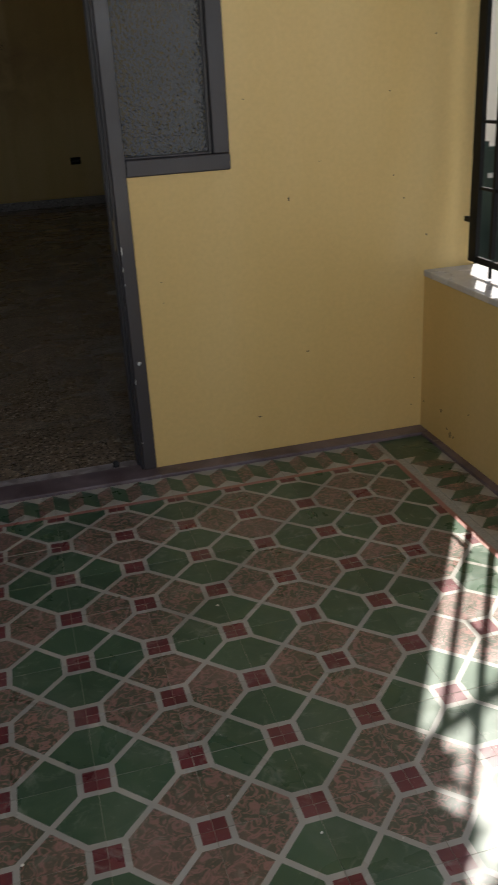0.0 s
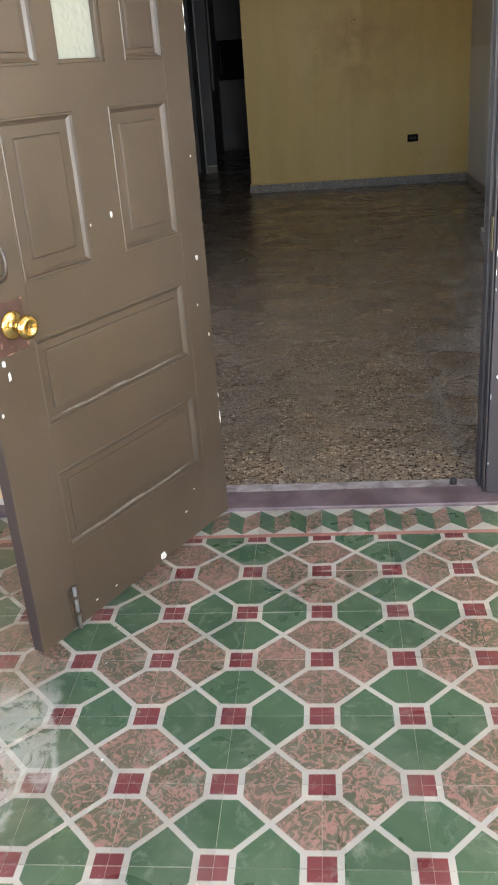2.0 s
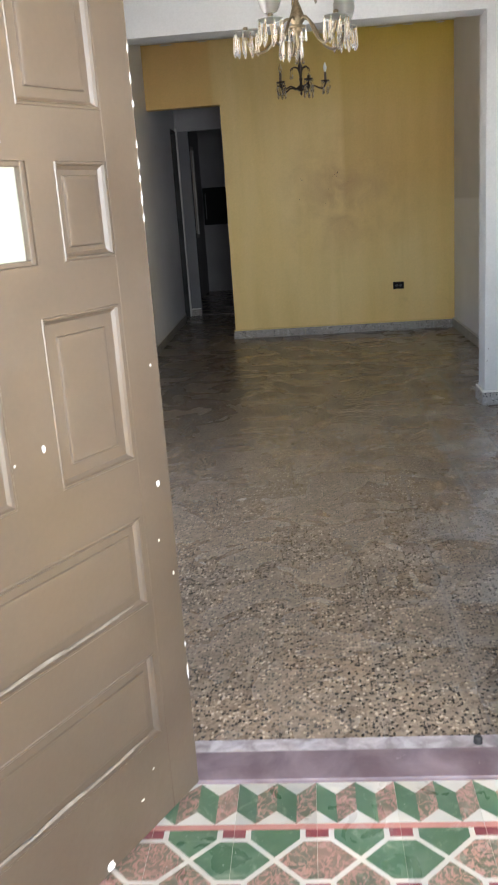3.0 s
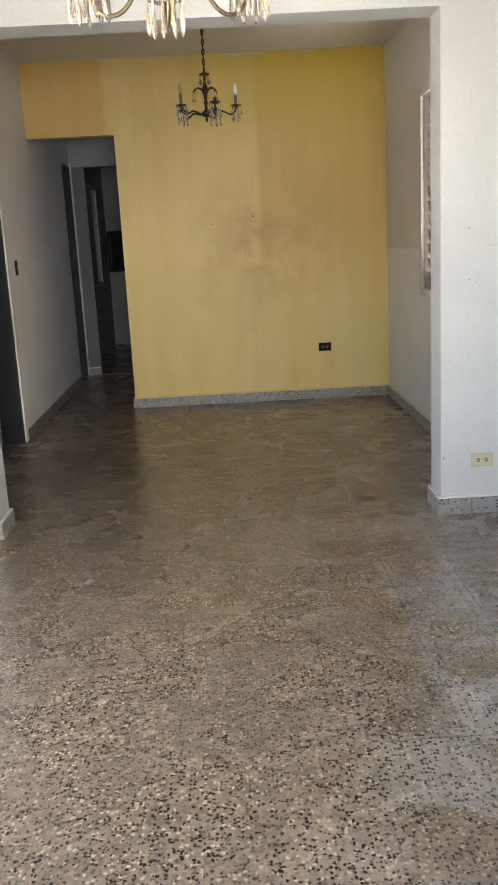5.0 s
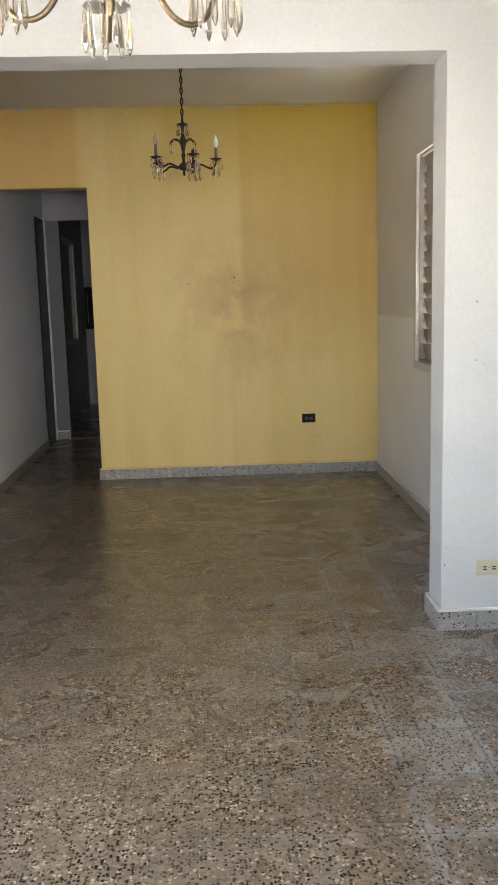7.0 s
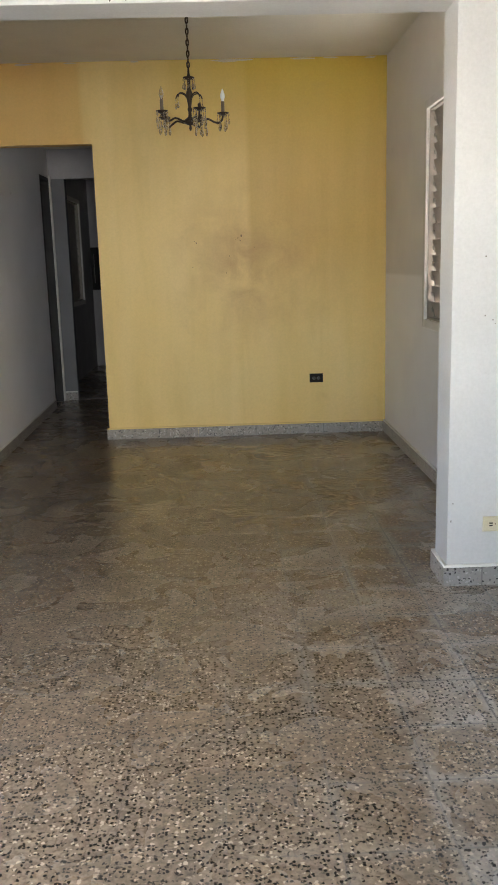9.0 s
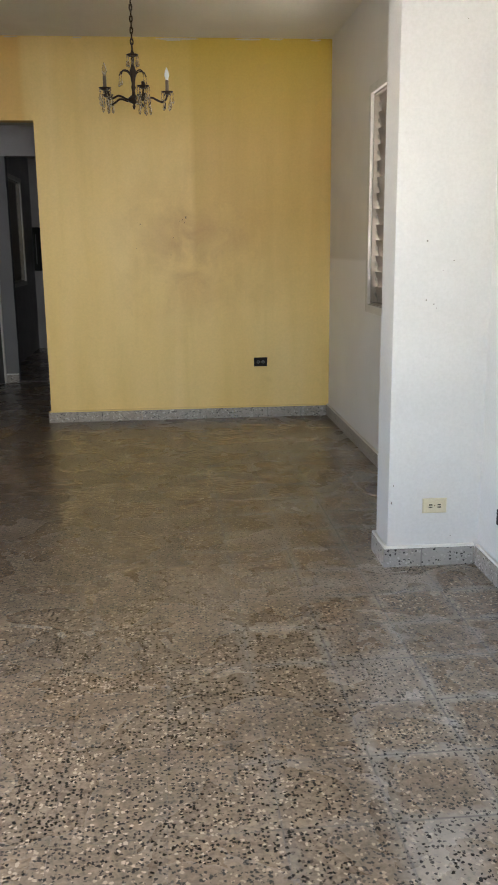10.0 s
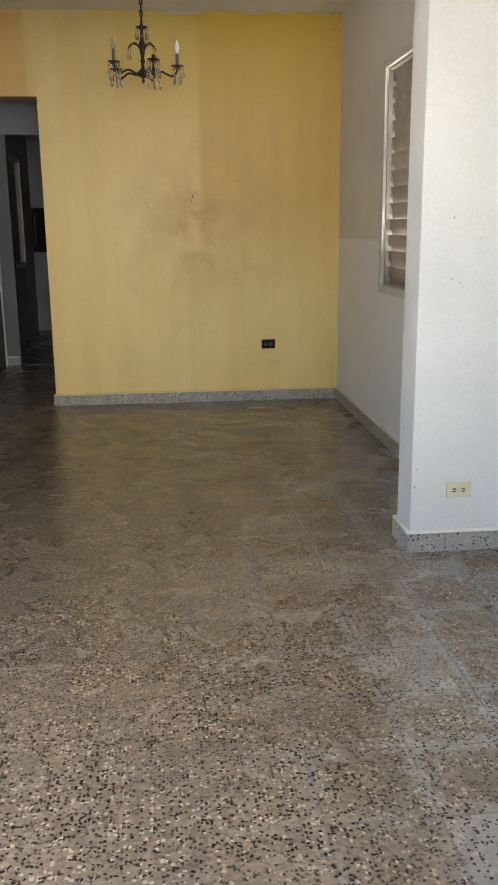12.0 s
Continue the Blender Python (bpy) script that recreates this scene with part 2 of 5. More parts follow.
def yellow_wall_mat(name, stops, laps=False):
    """Ochre house paint with roller laps, paler patched areas and a few scuffs."""
    m, n, l, b = mat(name)
    pos = position(n)
    stretch = n.new("ShaderNodeMapping")
    stretch.inputs["Scale"].default_value = (1.0, 1.0, 0.22)
    l.new(pos, stretch.inputs["Vector"])
    broad = noise_tex(n, l, 1.9, 4, 0.15, stretch.outputs["Vector"])
    col = ramp(n, l, broad, [(0.25, stops[0]), (0.52, stops[1]), (0.80, stops[2])])
    if laps:
        # blocks of a second coat with straight roller edges, and a rubbed, greasy area at shoulder height
        xyz = n.new("ShaderNodeSeparateXYZ")
        l.new(pos, xyz.inputs[0])

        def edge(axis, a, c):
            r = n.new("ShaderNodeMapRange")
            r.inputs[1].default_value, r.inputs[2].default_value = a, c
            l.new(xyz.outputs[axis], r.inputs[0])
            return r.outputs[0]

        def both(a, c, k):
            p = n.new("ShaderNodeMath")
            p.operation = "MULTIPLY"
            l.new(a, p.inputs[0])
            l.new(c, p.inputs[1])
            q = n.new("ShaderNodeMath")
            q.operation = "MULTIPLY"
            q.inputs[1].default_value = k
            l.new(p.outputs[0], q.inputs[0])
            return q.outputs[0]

        col = mix(n, l, both(edge(0, 0.46, 0.505), edge(2, 0.95, 1.7), 0.58), col, (0.575, 0.365, 0.08))
        streak = n.new("ShaderNodeMapping")
        streak.inputs["Scale"].default_value = (3.4, 1.0, 0.35)
        l.new(pos, streak.inputs["Vector"])
        runs = ramp(n, l, noise_tex(n, l, 1.6, 5, 0.3, streak.outputs["Vector"], 0.6), [(0.34, (0.94, 0.93, 0.88)), (0.50, (1, 1, 1)), (0.68, (1.03, 1.03, 1.07))])
        col = mix(n, l, 0.85, col, runs, "MULTIPLY")
        col = mix(n, l, both(edge(0, -0.86, -0.90), edge(2, 2.35, 2.5), 0.55), col, (0.66, 0.38, 0.095))
        # deeper olive that grows towards the ceiling and the right
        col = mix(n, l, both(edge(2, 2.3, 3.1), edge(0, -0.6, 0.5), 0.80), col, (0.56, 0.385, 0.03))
        rub = n.new("ShaderNodeVectorMath")
        rub.operation = "DISTANCE"
        rub.inputs[1].default_value = (0.50, 7.935, 1.47)
        l.new(pos, rub.inputs[0])
        near = n.new("ShaderNodeMapRange")
        near.inputs[1].default_value, near.inputs[2].default_value, near.inputs[3].default_value, near.inputs[4].default_value = 0.05, 0.85, 1.0, 0.0
        l.new(rub.outputs["Value"], near.inputs[0])
        grease = ramp(n, l, noise_tex(n, l, 3.4, 6, 0.6, rough=0.6), [(0.36, (0.1, 0.1, 0.1)), (0.66, (1, 1, 1))])
        col = mix(n, l, both(near.outputs[0], grease, 0.75), col, (0.44, 0.25, 0.085))
    else:
        apart = n.new("ShaderNodeSeparateXYZ")
        l.new(pos, apart.inputs[0])
        faded = n.new("ShaderNodeMapRange")
        faded.inputs[1].default_value, faded.inputs[2].default_value, faded.inputs[3].default_value, faded.inputs[4].default_value = -0.75, -0.40, 0.8, 0.0
        l.new(apart.outputs[0], faded.inputs[0])
        col = mix(n, l, faded.outputs[0], col, (0.70, 0.53, 0.31))
    fine = noise_tex(n, l, 70, 4)
    col = mix(n, l, 0.09, col, ramp(n, l, fine, [(0.3, (0.3, 0.3, 0.3)), (0.7, (1, 1, 1))]), "MULTIPLY")
    smudge = ramp(n, l, noise_tex(n, l, 4.2, 6, 0.5, rough=0.65), [(0.62, (0, 0, 0)), (0.80, (0.24, 0.24, 0.24))])
    col = mix(n, l, smudge, col, (0.42, 0.28, 0.11))
    l.new(col, b.inputs["Base Color"])
    l.new(ramp(n, l, noise_tex(n, l, 4, 4), [(0.3, (0.50,) * 3), (0.7, (0.53,) * 3)]), b.inputs["Roughness"])
    b.inputs["Specular IOR Level"].default_value = 0.5
    bump(n, l, b, noise_tex(n, l, 26, 6, rough=0.6), 0.35, 0.0012)
    return m


M_GREEN = tile_mat("tile_green", [(0.031, 0.064, 0.036), (0.050, 0.090, 0.052)])
M_RED = tile_mat("tile_red", [(0.088, 0.018, 0.022), (0.135, 0.034, 0.038)])
M_CREAM = tile_mat("tile_cream", [(0.24, 0.23, 0.205), (0.32, 0.305, 0.27)])
M_SWIRL = tile_mat("tile_swirl", [(0.066, 0.074, 0.046), (0.112, 0.095, 0.065), (0.245, 0.132, 0.113), (0.275, 0.146, 0.127)], True)
M_STRIP = tile_mat("tile_strip_rust", [(0.24, 0.10, 0.085), (0.30, 0.14, 0.115)])
M_JOINT = plain("joint_mortar", (0.36, 0.34, 0.29), 0.9)
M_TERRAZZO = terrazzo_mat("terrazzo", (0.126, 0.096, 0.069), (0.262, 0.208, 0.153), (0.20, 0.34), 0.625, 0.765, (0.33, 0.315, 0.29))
M_SKIRT = terrazzo_mat("terrazzo_skirting", (0.23, 0.208, 0.19), (0.36, 0.333, 0.307), (0.35, 0.5), 0.86, 0.80, (0.35, 0.335, 0.32))
M_TJOINT = plain("terrazzo_joint", (0.15, 0.125, 0.10), 0.7)
M_YELLOW = yellow_wall_mat("ochre_wall_paint", [(0.66, 0.442, 0.145), (0.71, 0.495, 0.185), (0.75, 0.55, 0.24)])
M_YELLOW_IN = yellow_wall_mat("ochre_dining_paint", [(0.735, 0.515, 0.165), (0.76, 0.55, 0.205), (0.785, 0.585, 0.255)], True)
M_WHITE = painted("white_wall_paint", (0.555, 0.545, 0.535), (0.61, 0.60, 0.59), 0.55, spots=(0.50, 0.49, 0.475))
M_GREYWALL = painted("greyed_white_wall_paint", (0.80, 0.785, 0.80), (0.85, 0.835, 0.85), 0.55, spots=(0.62, 0.60, 0.58))
M_TWOTONE = two_tone("two_tone_wall_paint", (0.57, 0.54, 0.515), (0.72, 0.70, 0.695), 1.38)
M_CEIL = painted("ceiling_paint", (0.64, 0.60, 0.53), (0.71, 0.675, 0.60), 0.8)
M_BEAD = painted("white_bead_paint", (0.70, 0.68, 0.63), (0.78, 0.76, 0.72), 0.45)
M_PURPLE = painted("plum_floor_paint", (0.085, 0.058, 0.064), (0.175, 0.132, 0.142), 0.42, blotch=7, spots=(0.32, 0.28, 0.27), spot_scale=22)
M_FRAME = painted("slate_frame_paint", (0.038, 0.032, 0.034), (0.056, 0.047, 0.050), 0.45)
M_DOOR = painted("taupe_door_paint", (0.064, 0.046, 0.031), (0.082, 0.060, 0.041), 0.36, blotch=2.0, relief=0.0008)
M_DOORDARK = painted("dark_door_paint", (0.010, 0.008, 0.008), (0.018, 0.014, 0.013), 0.65)
# lighter taupe for the highlight painted on the door's lower bevels
M_BEVEL_LIGHT = painted("pale_bevel_taupe", (0.118, 0.094, 0.070), (0.175, 0.148, 0.118), 0.5, blotch=30)
M_CHIP = plain("bare_white_primer", (0.75, 0.73, 0.68), 0.7)
M_RAWWOOD = painted("scraped_red_wood", (0.028, 0.017, 0.014), (0.10, 0.045, 0.034), 0.5, blotch=24, spots=(0.42, 0.33, 0.30), spot_scale=40)
M_DOOREDGE = painted("plum_brown_edge_paint", (0.045, 0.031, 0.028), (0.07, 0.05, 0.045), 0.5)
M_PINKWOOD = plain("pinkish_flaked_paint", (0.34, 0.19, 0.15), 0.7, grain=60, vary=0.5)
M_BRASS = plain("polished_brass", (0.86, 0.62, 0.22), 0.16, 1.0)
M_OLDBRASS = plain("aged_brass", (0.29, 0.225, 0.14), 0.48, 1.0, vary=0.45)
M_BRONZE = plain("dark_bronze", (0.055, 0.036, 0.025), 0.42, 0.7, vary=0.4)
M_IRON = plain("black_iron_paint", (0.008, 0.008, 0.008), 0.6)
M_MARBLE = painted("white_marble", (0.55, 0.54, 0.55), (0.68, 0.67, 0.67), 0.25, blotch=6)
M_IVORY = plain("ivory_plastic", (0.55, 0.49, 0.34), 0.5, vary=0.08)
M_BLACKPL = plain("black_plastic", (0.009, 0.008, 0.008), 0.65, vary=0.2)
M_BROWNPL = plain("brown_plastic", (0.010, 0.007, 0.006), 0.65, vary=0.2)
for dull in (M_BLACKPL, M_BROWNPL, M_IRON):
    dull.node_tree.nodes["Principled BSDF"].inputs["Specular IOR Level"].default_value = 0.2
M_GREYPL = plain("grey_plastic", (0.13, 0.125, 0.12), 0.4, vary=0.1)
M_CLIP = plain("grey_slat_clip", (0.17, 0.155, 0.135), 0.5, 0.3)
M_RUBBER = plain("black_rubber", (0.015, 0.014, 0.014), 0.6)
M_CRYSTAL = glass_mat("crystal_glass", (0.86, 0.79, 0.68), 0.06)
M_CRYSTAL.node_tree.nodes["Principled BSDF"].inputs["Transmission Weight"].default_value = 0.93
M_SHADE = glass_mat("frosted_shade_glass", (0.95, 0.95, 0.92), 0.38)
M_TEXGLASS = glass_mat("pebbled_glass", (0.80, 0.82, 0.84), 0.22, 0.004, 95)
M_DOORGLASS = glass_mat("milky_door_glass", (0.44, 0.46, 0.40), 0.5, 0.002, 60)
M_DOORGLASS.node_tree.nodes["Principled BSDF"].inputs["Transmission Weight"].default_value = 0.55
M_BULB = plain("opal_bulb", (0.85, 0.86, 0.82), 0.25, vary=0.05)
M_CANDLE = plain("candle_sleeve", (0.16, 0.115, 0.075), 0.5, vary=0.15)
M_SLAT = painted("louvre_slat_paint", (0.20, 0.17, 0.145), (0.28, 0.24, 0.205), 0.5, blotch=5)
M_LEAF = plain("leaf_green", (0.045, 0.10, 0.03), 0.5, grain=14, vary=0.5)
M_BARK = plain("bark", (0.12, 0.09, 0.065), 0.9, grain=30, vary=0.5)
M_GROUND = painted("yard_concrete", (0.24, 0.23, 0.21), (0.33, 0.32, 0.29), 0.85)
M_NEIGHBOUR = painted("pale_cream_render", (0.76, 0.74, 0.66), (0.82, 0.80, 0.73), 0.8)
M_GATE = painted("dark_green_gate_paint", (0.025, 0.05, 0.04), (0.05, 0.08, 0.06), 0.5, blotch=4)
M_CASING = painted("greyed_casing_paint", (0.50, 0.475, 0.45), (0.58, 0.555, 0.53), 0.5, blotch=6)
# wall colour greyed down; the corridor's dimness is put into it
M_CORR = painted("dimmed_mauve_wall_grey", (0.28, 0.262, 0.27), (0.35, 0.33, 0.335), 0.6)
# darker copy of the corridor grey, with the strip's shade in its colour
M_CORR_SHADE = painted("corridor_shade_grey", (0.115, 0.11, 0.118), (0.15, 0.145, 0.152), 0.5)
M_NOSING = painted("worn_pale_cement", (0.17, 0.145, 0.145), (0.34, 0.31, 0.31), 0.5, blotch=22, spots=(0.08, 0.06, 0.06), spot_scale=46)
M_SMEAR = painted("pale_cement_smear", (0.50, 0.46, 0.41), (0.62, 0.58, 0.53), 0.8, blotch=14)
M_MORTAR = painted("broken_mortar", (0.14, 0.10, 0.07), (0.24, 0.19, 0.14), 0.9, blotch=25)


# ---- mesh helpers ----
def link_mesh(name, bm, material, parent=None, smooth=False):
    me = bpy.data.meshes.new(name)
    bm.normal_update()
    bm.to_mesh(me)
    bm.free()
    for mm in material if isinstance(material, (list, tuple)) else [material]:
        me.materials.append(mm)
    if smooth:
        for p in me.polygons:
            p.use_smooth = True
    ob = new(name, me)
    ob.parent = parent
    return ob


def part(name, bm, material, parent, label="", smooth=False):
    ob = link_mesh(name, bm, material, parent, smooth)
    if label:
        tagged(ob, label)
    return ob


def empty(name, m, label="", category="", group="", kind=""):
    ob = new(name)
    ob.matrix_world = m
    return tagged(ob, label, category, group, kind)


def add_box(bm, lo, hi, bevel=0.0):
    c = [(a + b) / 2 for a, b in zip(lo, hi)]
    s = [b - a for a, b in zip(lo, hi)]
    r = bmesh.ops.create_cube(bm, size=1.0, matrix=Matrix.Translation(c) @ Matrix.Diagonal((*s, 1)))
    if bevel:
        edges = list({e for v in r["verts"] for e in v.link_edges})
        bmesh.ops.bevel(bm, geom=edges, offset=bevel, segments=2, affect="EDGES", profile=0.5)
    return bm


def box(lo, hi, bevel=0.0):
    return add_box(bmesh.new(), lo, hi, bevel)


def boxes(rows, bevel=0.0):
    bm = bmesh.new()
    for lo, hi in rows:
        add_box(bm, lo, hi, bevel)
    return bm


def lathe(profile, segs=20, m=None):
    """A turned shape about z from rows of radius, height."""
    bm = bmesh.new()
    rings = []
    for r, z in profile:
        if r < 1e-5:
            rings.append([bm.verts.new((0, 0, z))])
        else:
            rings.append([bm.verts.new((r * math.cos(a), r * math.sin(a), z)) for a in (2 * math.pi * i / segs for i in range(segs))])
    for a, b in zip(rings, rings[1:]):
        for i in range(segs):
            j = (i + 1) % segs
            if len(a) == 1 and len(b) == 1:
                continue
            if len(a) == 1:
                bm.faces.new((a[0], b[j], b[i]))
            elif len(b) == 1:
                bm.faces.new((a[i], a[j], b[0]))
            else:
                bm.faces.new((a[i], a[j], b[j], b[i]))
    bmesh.ops.recalc_face_normals(bm, faces=bm.faces)
    if m is not None:
        bmesh.ops.transform(bm, matrix=m, verts=bm.verts)
    return bm


def tube(points, radius, segs=8, bm=None, closed=False):
    """A round bar along points."""
    bm = bm or bmesh.new()
    pts = [Vector(p) for p in points]
    rings = []
    up = Vector((0.13, 0.31, 0.94)).normalized()
    n = len(pts)
    for i, p in enumerate(pts):
        if closed:
            d = pts[(i + 1) % n] - pts[i - 1]
        else:
            d = pts[min(i + 1, n - 1)] - pts[max(i - 1, 0)]
        d.normalize()
        side = d.cross(up)
        if side.length < 0.05:
            side = d.cross(Vector((1, 0, 0)))
        side.normalize()
        top = side.cross(d)
        r = radius[i] if isinstance(radius, (list, tuple)) else radius
        rings.append([bm.verts.new(p + r * (math.cos(a) * side + math.sin(a) * top)) for a in (2 * math.pi * k / segs for k in range(segs))])
    pairs = list(zip(rings, rings[1:])) + ([(rings[-1], rings[0])] if closed else [])
    for a, b in pairs:
        for k in range(segs):
            j = (k + 1) % segs
            bm.faces.new((a[k], a[j], b[j], b[k]))
    if not closed:
        bm.faces.new(rings[0][::-1])
        bm.faces.new(rings[-1])
    bmesh.ops.recalc_face_normals(bm, faces=bm.faces)
    return bm


def ring_panel(u0, u1, z0, z1, rings):
    """A panel in the x-z plane built of stepped rectangles: rows of inset and depth (y)."""
    bm = bmesh.new()
    loops = []
    for inset, y in rings:
        loops.append([bm.verts.new(p) for p in ((u0 + inset, y, z0 + inset), (u1 - inset, y, z0 + inset), (u1 - inset, y, z1 - inset), (u0 + inset, y, z1 - inset))])
    for a, b in zip(loops, loops[1:]):
        for k in range(4):
            j = (k + 1) % 4
            bm.faces.new((a[k], a[j], b[j], b[k]))
    bm.faces.new(loops[-1])
    bmesh.ops.recalc_face_normals(bm, faces=bm.faces)
    return bm


def chip(size, seed, thick=0.0012):
    """A ragged flake lying in the x-z plane, proud of it towards +y."""
    rnd = random.Random(seed)
    bm = bmesh.new()
    k = 9
    front = [bm.verts.new((size[0] * (0.6 + 0.5 * rnd.random()) * math.cos(2 * math.pi * i / k), thick, size[1] * (0.6 + 0.5 * rnd.random()) * math.sin(2 * math.pi * i / k))) for i in range(k)]
    back = [bm.verts.new((v.co.x * 1.08, -0.001, v.co.z * 1.08)) for v in front]
    bm.faces.new(front)
    for i in range(k):
        j = (i + 1) % k
        bm.faces.new((front[i], front[j], back[j], back[i]))
    bmesh.ops.recalc_face_normals(bm, faces=bm.faces)
    return bm


def structure(name, bm, material, label, category="wall"):
    return tagged(link_mesh(name, bm, material), label, category, "", "structure")


# ---- the setting ----
XL, XR = -1.57, 1.65        # inner faces of the house's side walls
YF, YFI = 0.245, 0.395      # facade, outer and inner face
YB, YB2 = 4.205, 4.42       # dividing beam, front and back face
YY = 7.935                  # ochre wall of the dining room
PX = 1.236                  # inner edge of the right-hand pier
XF = 1.675                  # side wall of the front room
ZC = 3.14                   # ceiling
DX0, DX1 = -0.36, 0.535     # doorway between the jambs' outer faces
ZH = 2.14                   # doorway's head

def skewed(bm):
    """The rear side wall runs slightly outwards."""
    for v in bm.verts:
        v.co.x -= 0.02 * (v.co.y - 6.63)
    return bm


structure("ground", box((-60, -60, -0.6), (60, 60, -0.25)), M_GROUND, "pale weathered concrete yard around the house", "ground")
structure("floor_slab_porch", box((-1.95, -3.7, -0.25), (1.95, 0.17, -0.0012)), M_JOINT, "grey mortar bed beneath the patterned tiles", "floor")
structure("floor_slab", box((-1.75, 0.1705, -0.25), (1.85, 14.1, -0.0016)), M_TJOINT, "dark cement bed beneath the terrazzo tiles", "floor")

# facade with the doorway and the side light
structure("wall_facade", boxes([
    ((-1.95, YF, 0), (DX0 - 0.05, YFI, 3.5)),
    ((DX0 - 0.05, YF, ZH + 0.05), (0.925, YFI, 3.5)),
    ((0.583, YF, 0), (0.925, YFI, 1.027)),
    ((0.925, YF, 0), (1.83, YFI, 3.5))]), M_YELLOW, "ochre yellow painted plaster wall of the porch, lightly marked")
structure("wall_parapet_left", box((-1.95, -3.7, 0), (-1.75, YF, 0.60)), M_YELLOW, "low ochre parapet wall at the porch's open side")
structure("wall_parapet_side", box((1.632, -3.7, 0), (1.83, YF, 0.598)), M_YELLOW, "low ochre parapet wall with scuffed, chipped paint")
structure("wall_parapet_front", box((-1.75, -3.7, 0), (1.632, -3.52, 0.60)), M_YELLOW, "low ochre parapet wall at the porch's open front")
structure("beam_porch", boxes([((1.64, -3.7, 3.3), (1.83, YF, 3.5)), ((-1.75, -3.7, 2.5), (1.64, -3.52, 3.5)), ((-1.95, -3.7, 2.5), (-1.75, YF, 3.5))]), M_YELLOW, "ochre beam over the porch openings", "beam")
structure("ceiling_porch", box((-1.95, -3.7, 3.5), (1.83, YF, 3.62)), M_CEIL, "off-white painted porch ceiling", "ceiling")

smear_edge = random.Random(31)
smear = bmesh.new()
steps = [(-1.74 + 0.03 * i, 0.026 + 0.022 * smear_edge.random()) for i in range(45)]
for (xa, za), (xb, zb) in zip(steps, steps[1:]):
    smear.faces.new([smear.verts.new(p) for p in ((xa, YF - 0.003, 0.0125), (xb, YF - 0.003, 0.0125), (xb, YF - 0.0015, zb), (xa, YF - 0.0015, za))])
    smear.faces.new([smear.verts.new(p) for p in ((xa, YF - 0.0015, za), (xb, YF - 0.0015, zb), (xb, YF + 0.001, zb + 0.002), (xa, YF + 0.001, za + 0.002))])
bmesh.ops.remove_doubles(smear, verts=smear.verts, dist=0.0001)
part("cement_smear", smear, M_SMEAR, bpy.data.objects["wall_facade"], "pale cement smeared along the foot of the wall")

# inner face of the facade, side walls, dividing beam with its two piers
structure("wall_front_inner", boxes([
    ((XL, YFI + 0.003, 0), (DX0 - 0.05, YFI + 0.02, ZC)),
    ((DX0 - 0.05, YFI + 0.003, ZH + 0.05), (0.925, YFI + 0.02, ZC)),
    ((0.583, YFI + 0.003, 0), (0.925, YFI + 0.02, 1.027)),
    ((0.925, YFI + 0.003, 0), (XF, YFI + 0.02, ZC))]), M_WHITE, "white plaster lining of the entrance wall")
structure("wall_right", boxes([
    ((XR, YB2, 0), (XR + 0.18, 5.38, ZC)),
    ((XR, 5.38, 0), (XR + 0.18, 6.41, 1.085)),
    ((XR, 5.38, 2.47), (XR + 0.18, 6.41, ZC)),
    ((XR, 6.41, 0), (XR + 0.18, 8.06, ZC))]), M_TWOTONE, "off-white plaster side wall with a faint repainting line")
structure("wall_right_front", box((XF, YFI, 0), (XR + 0.18, YB2 - 0.0005, ZC)), M_WHITE, "white plaster side wall of the front room")
# the opening from y 1.2 to 2.7 is unseen, added for the fill lamp
structure("wall_left_front", boxes([((XL - 0.18, YFI, 0), (XL, 1.2, ZC)), ((XL - 0.18, 1.2, 0), (XL, 2.7, 0.55)), ((XL - 0.18, 1.2, 2.3), (XL, 2.7, ZC)), ((XL - 0.18, 2.7, 0), (XL, 5.75, ZC)), ((XL - 0.18, 5.75, 2.485), (XL, 6.63, ZC))]), M_WHITE, "white plaster side wall")
structure("wall_left_rear", skewed(boxes([((XL - 0.18, 6.63, 0), (XL, 9.80, ZC)), ((XL - 0.18, 9.80, 2.47), (XL, 10.30, ZC)), ((XL - 0.18, 10.30, 0), (XL, 10.35, ZC))])), M_GREYWALL, "off-white plaster wall running into the corridor")
structure("pier_left", box((XL, YB, 0), (-1.148, YB2, ZC)), M_WHITE, "white painted pier carrying the dividing beam", "pier")
structure("pier_right", box((PX, YB, 0), (XF, YB2, ZC)), M_WHITE, "white painted pier with small nail holes", "pier")
structure("beam_divider", box((-1.148, YB, 2.54), (PX, YB2, ZC)), M_WHITE, "white painted beam over the wide opening", "beam")
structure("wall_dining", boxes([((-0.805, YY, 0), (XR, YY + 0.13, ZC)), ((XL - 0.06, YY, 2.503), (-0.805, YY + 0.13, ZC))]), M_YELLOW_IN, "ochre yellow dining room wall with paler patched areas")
structure("ceiling", box((XL - 0.18, YFI, ZC), (XR + 0.18, 8.06, ZC + 0.12)), M_CEIL, "dull off-white painted ceiling", "ceiling")
structure("wall_corridor_right", box((-0.805, YY + 0.13, 0), (-0.68, 10.35, 2.78)), M_GREYWALL, "off-white corridor wall")
structure("ceiling_corridor", box((XL - 0.18, 8.06, 2.78), (-0.68, 14.0, 2.9)), M_CEIL, "off-white corridor ceiling", "ceiling")
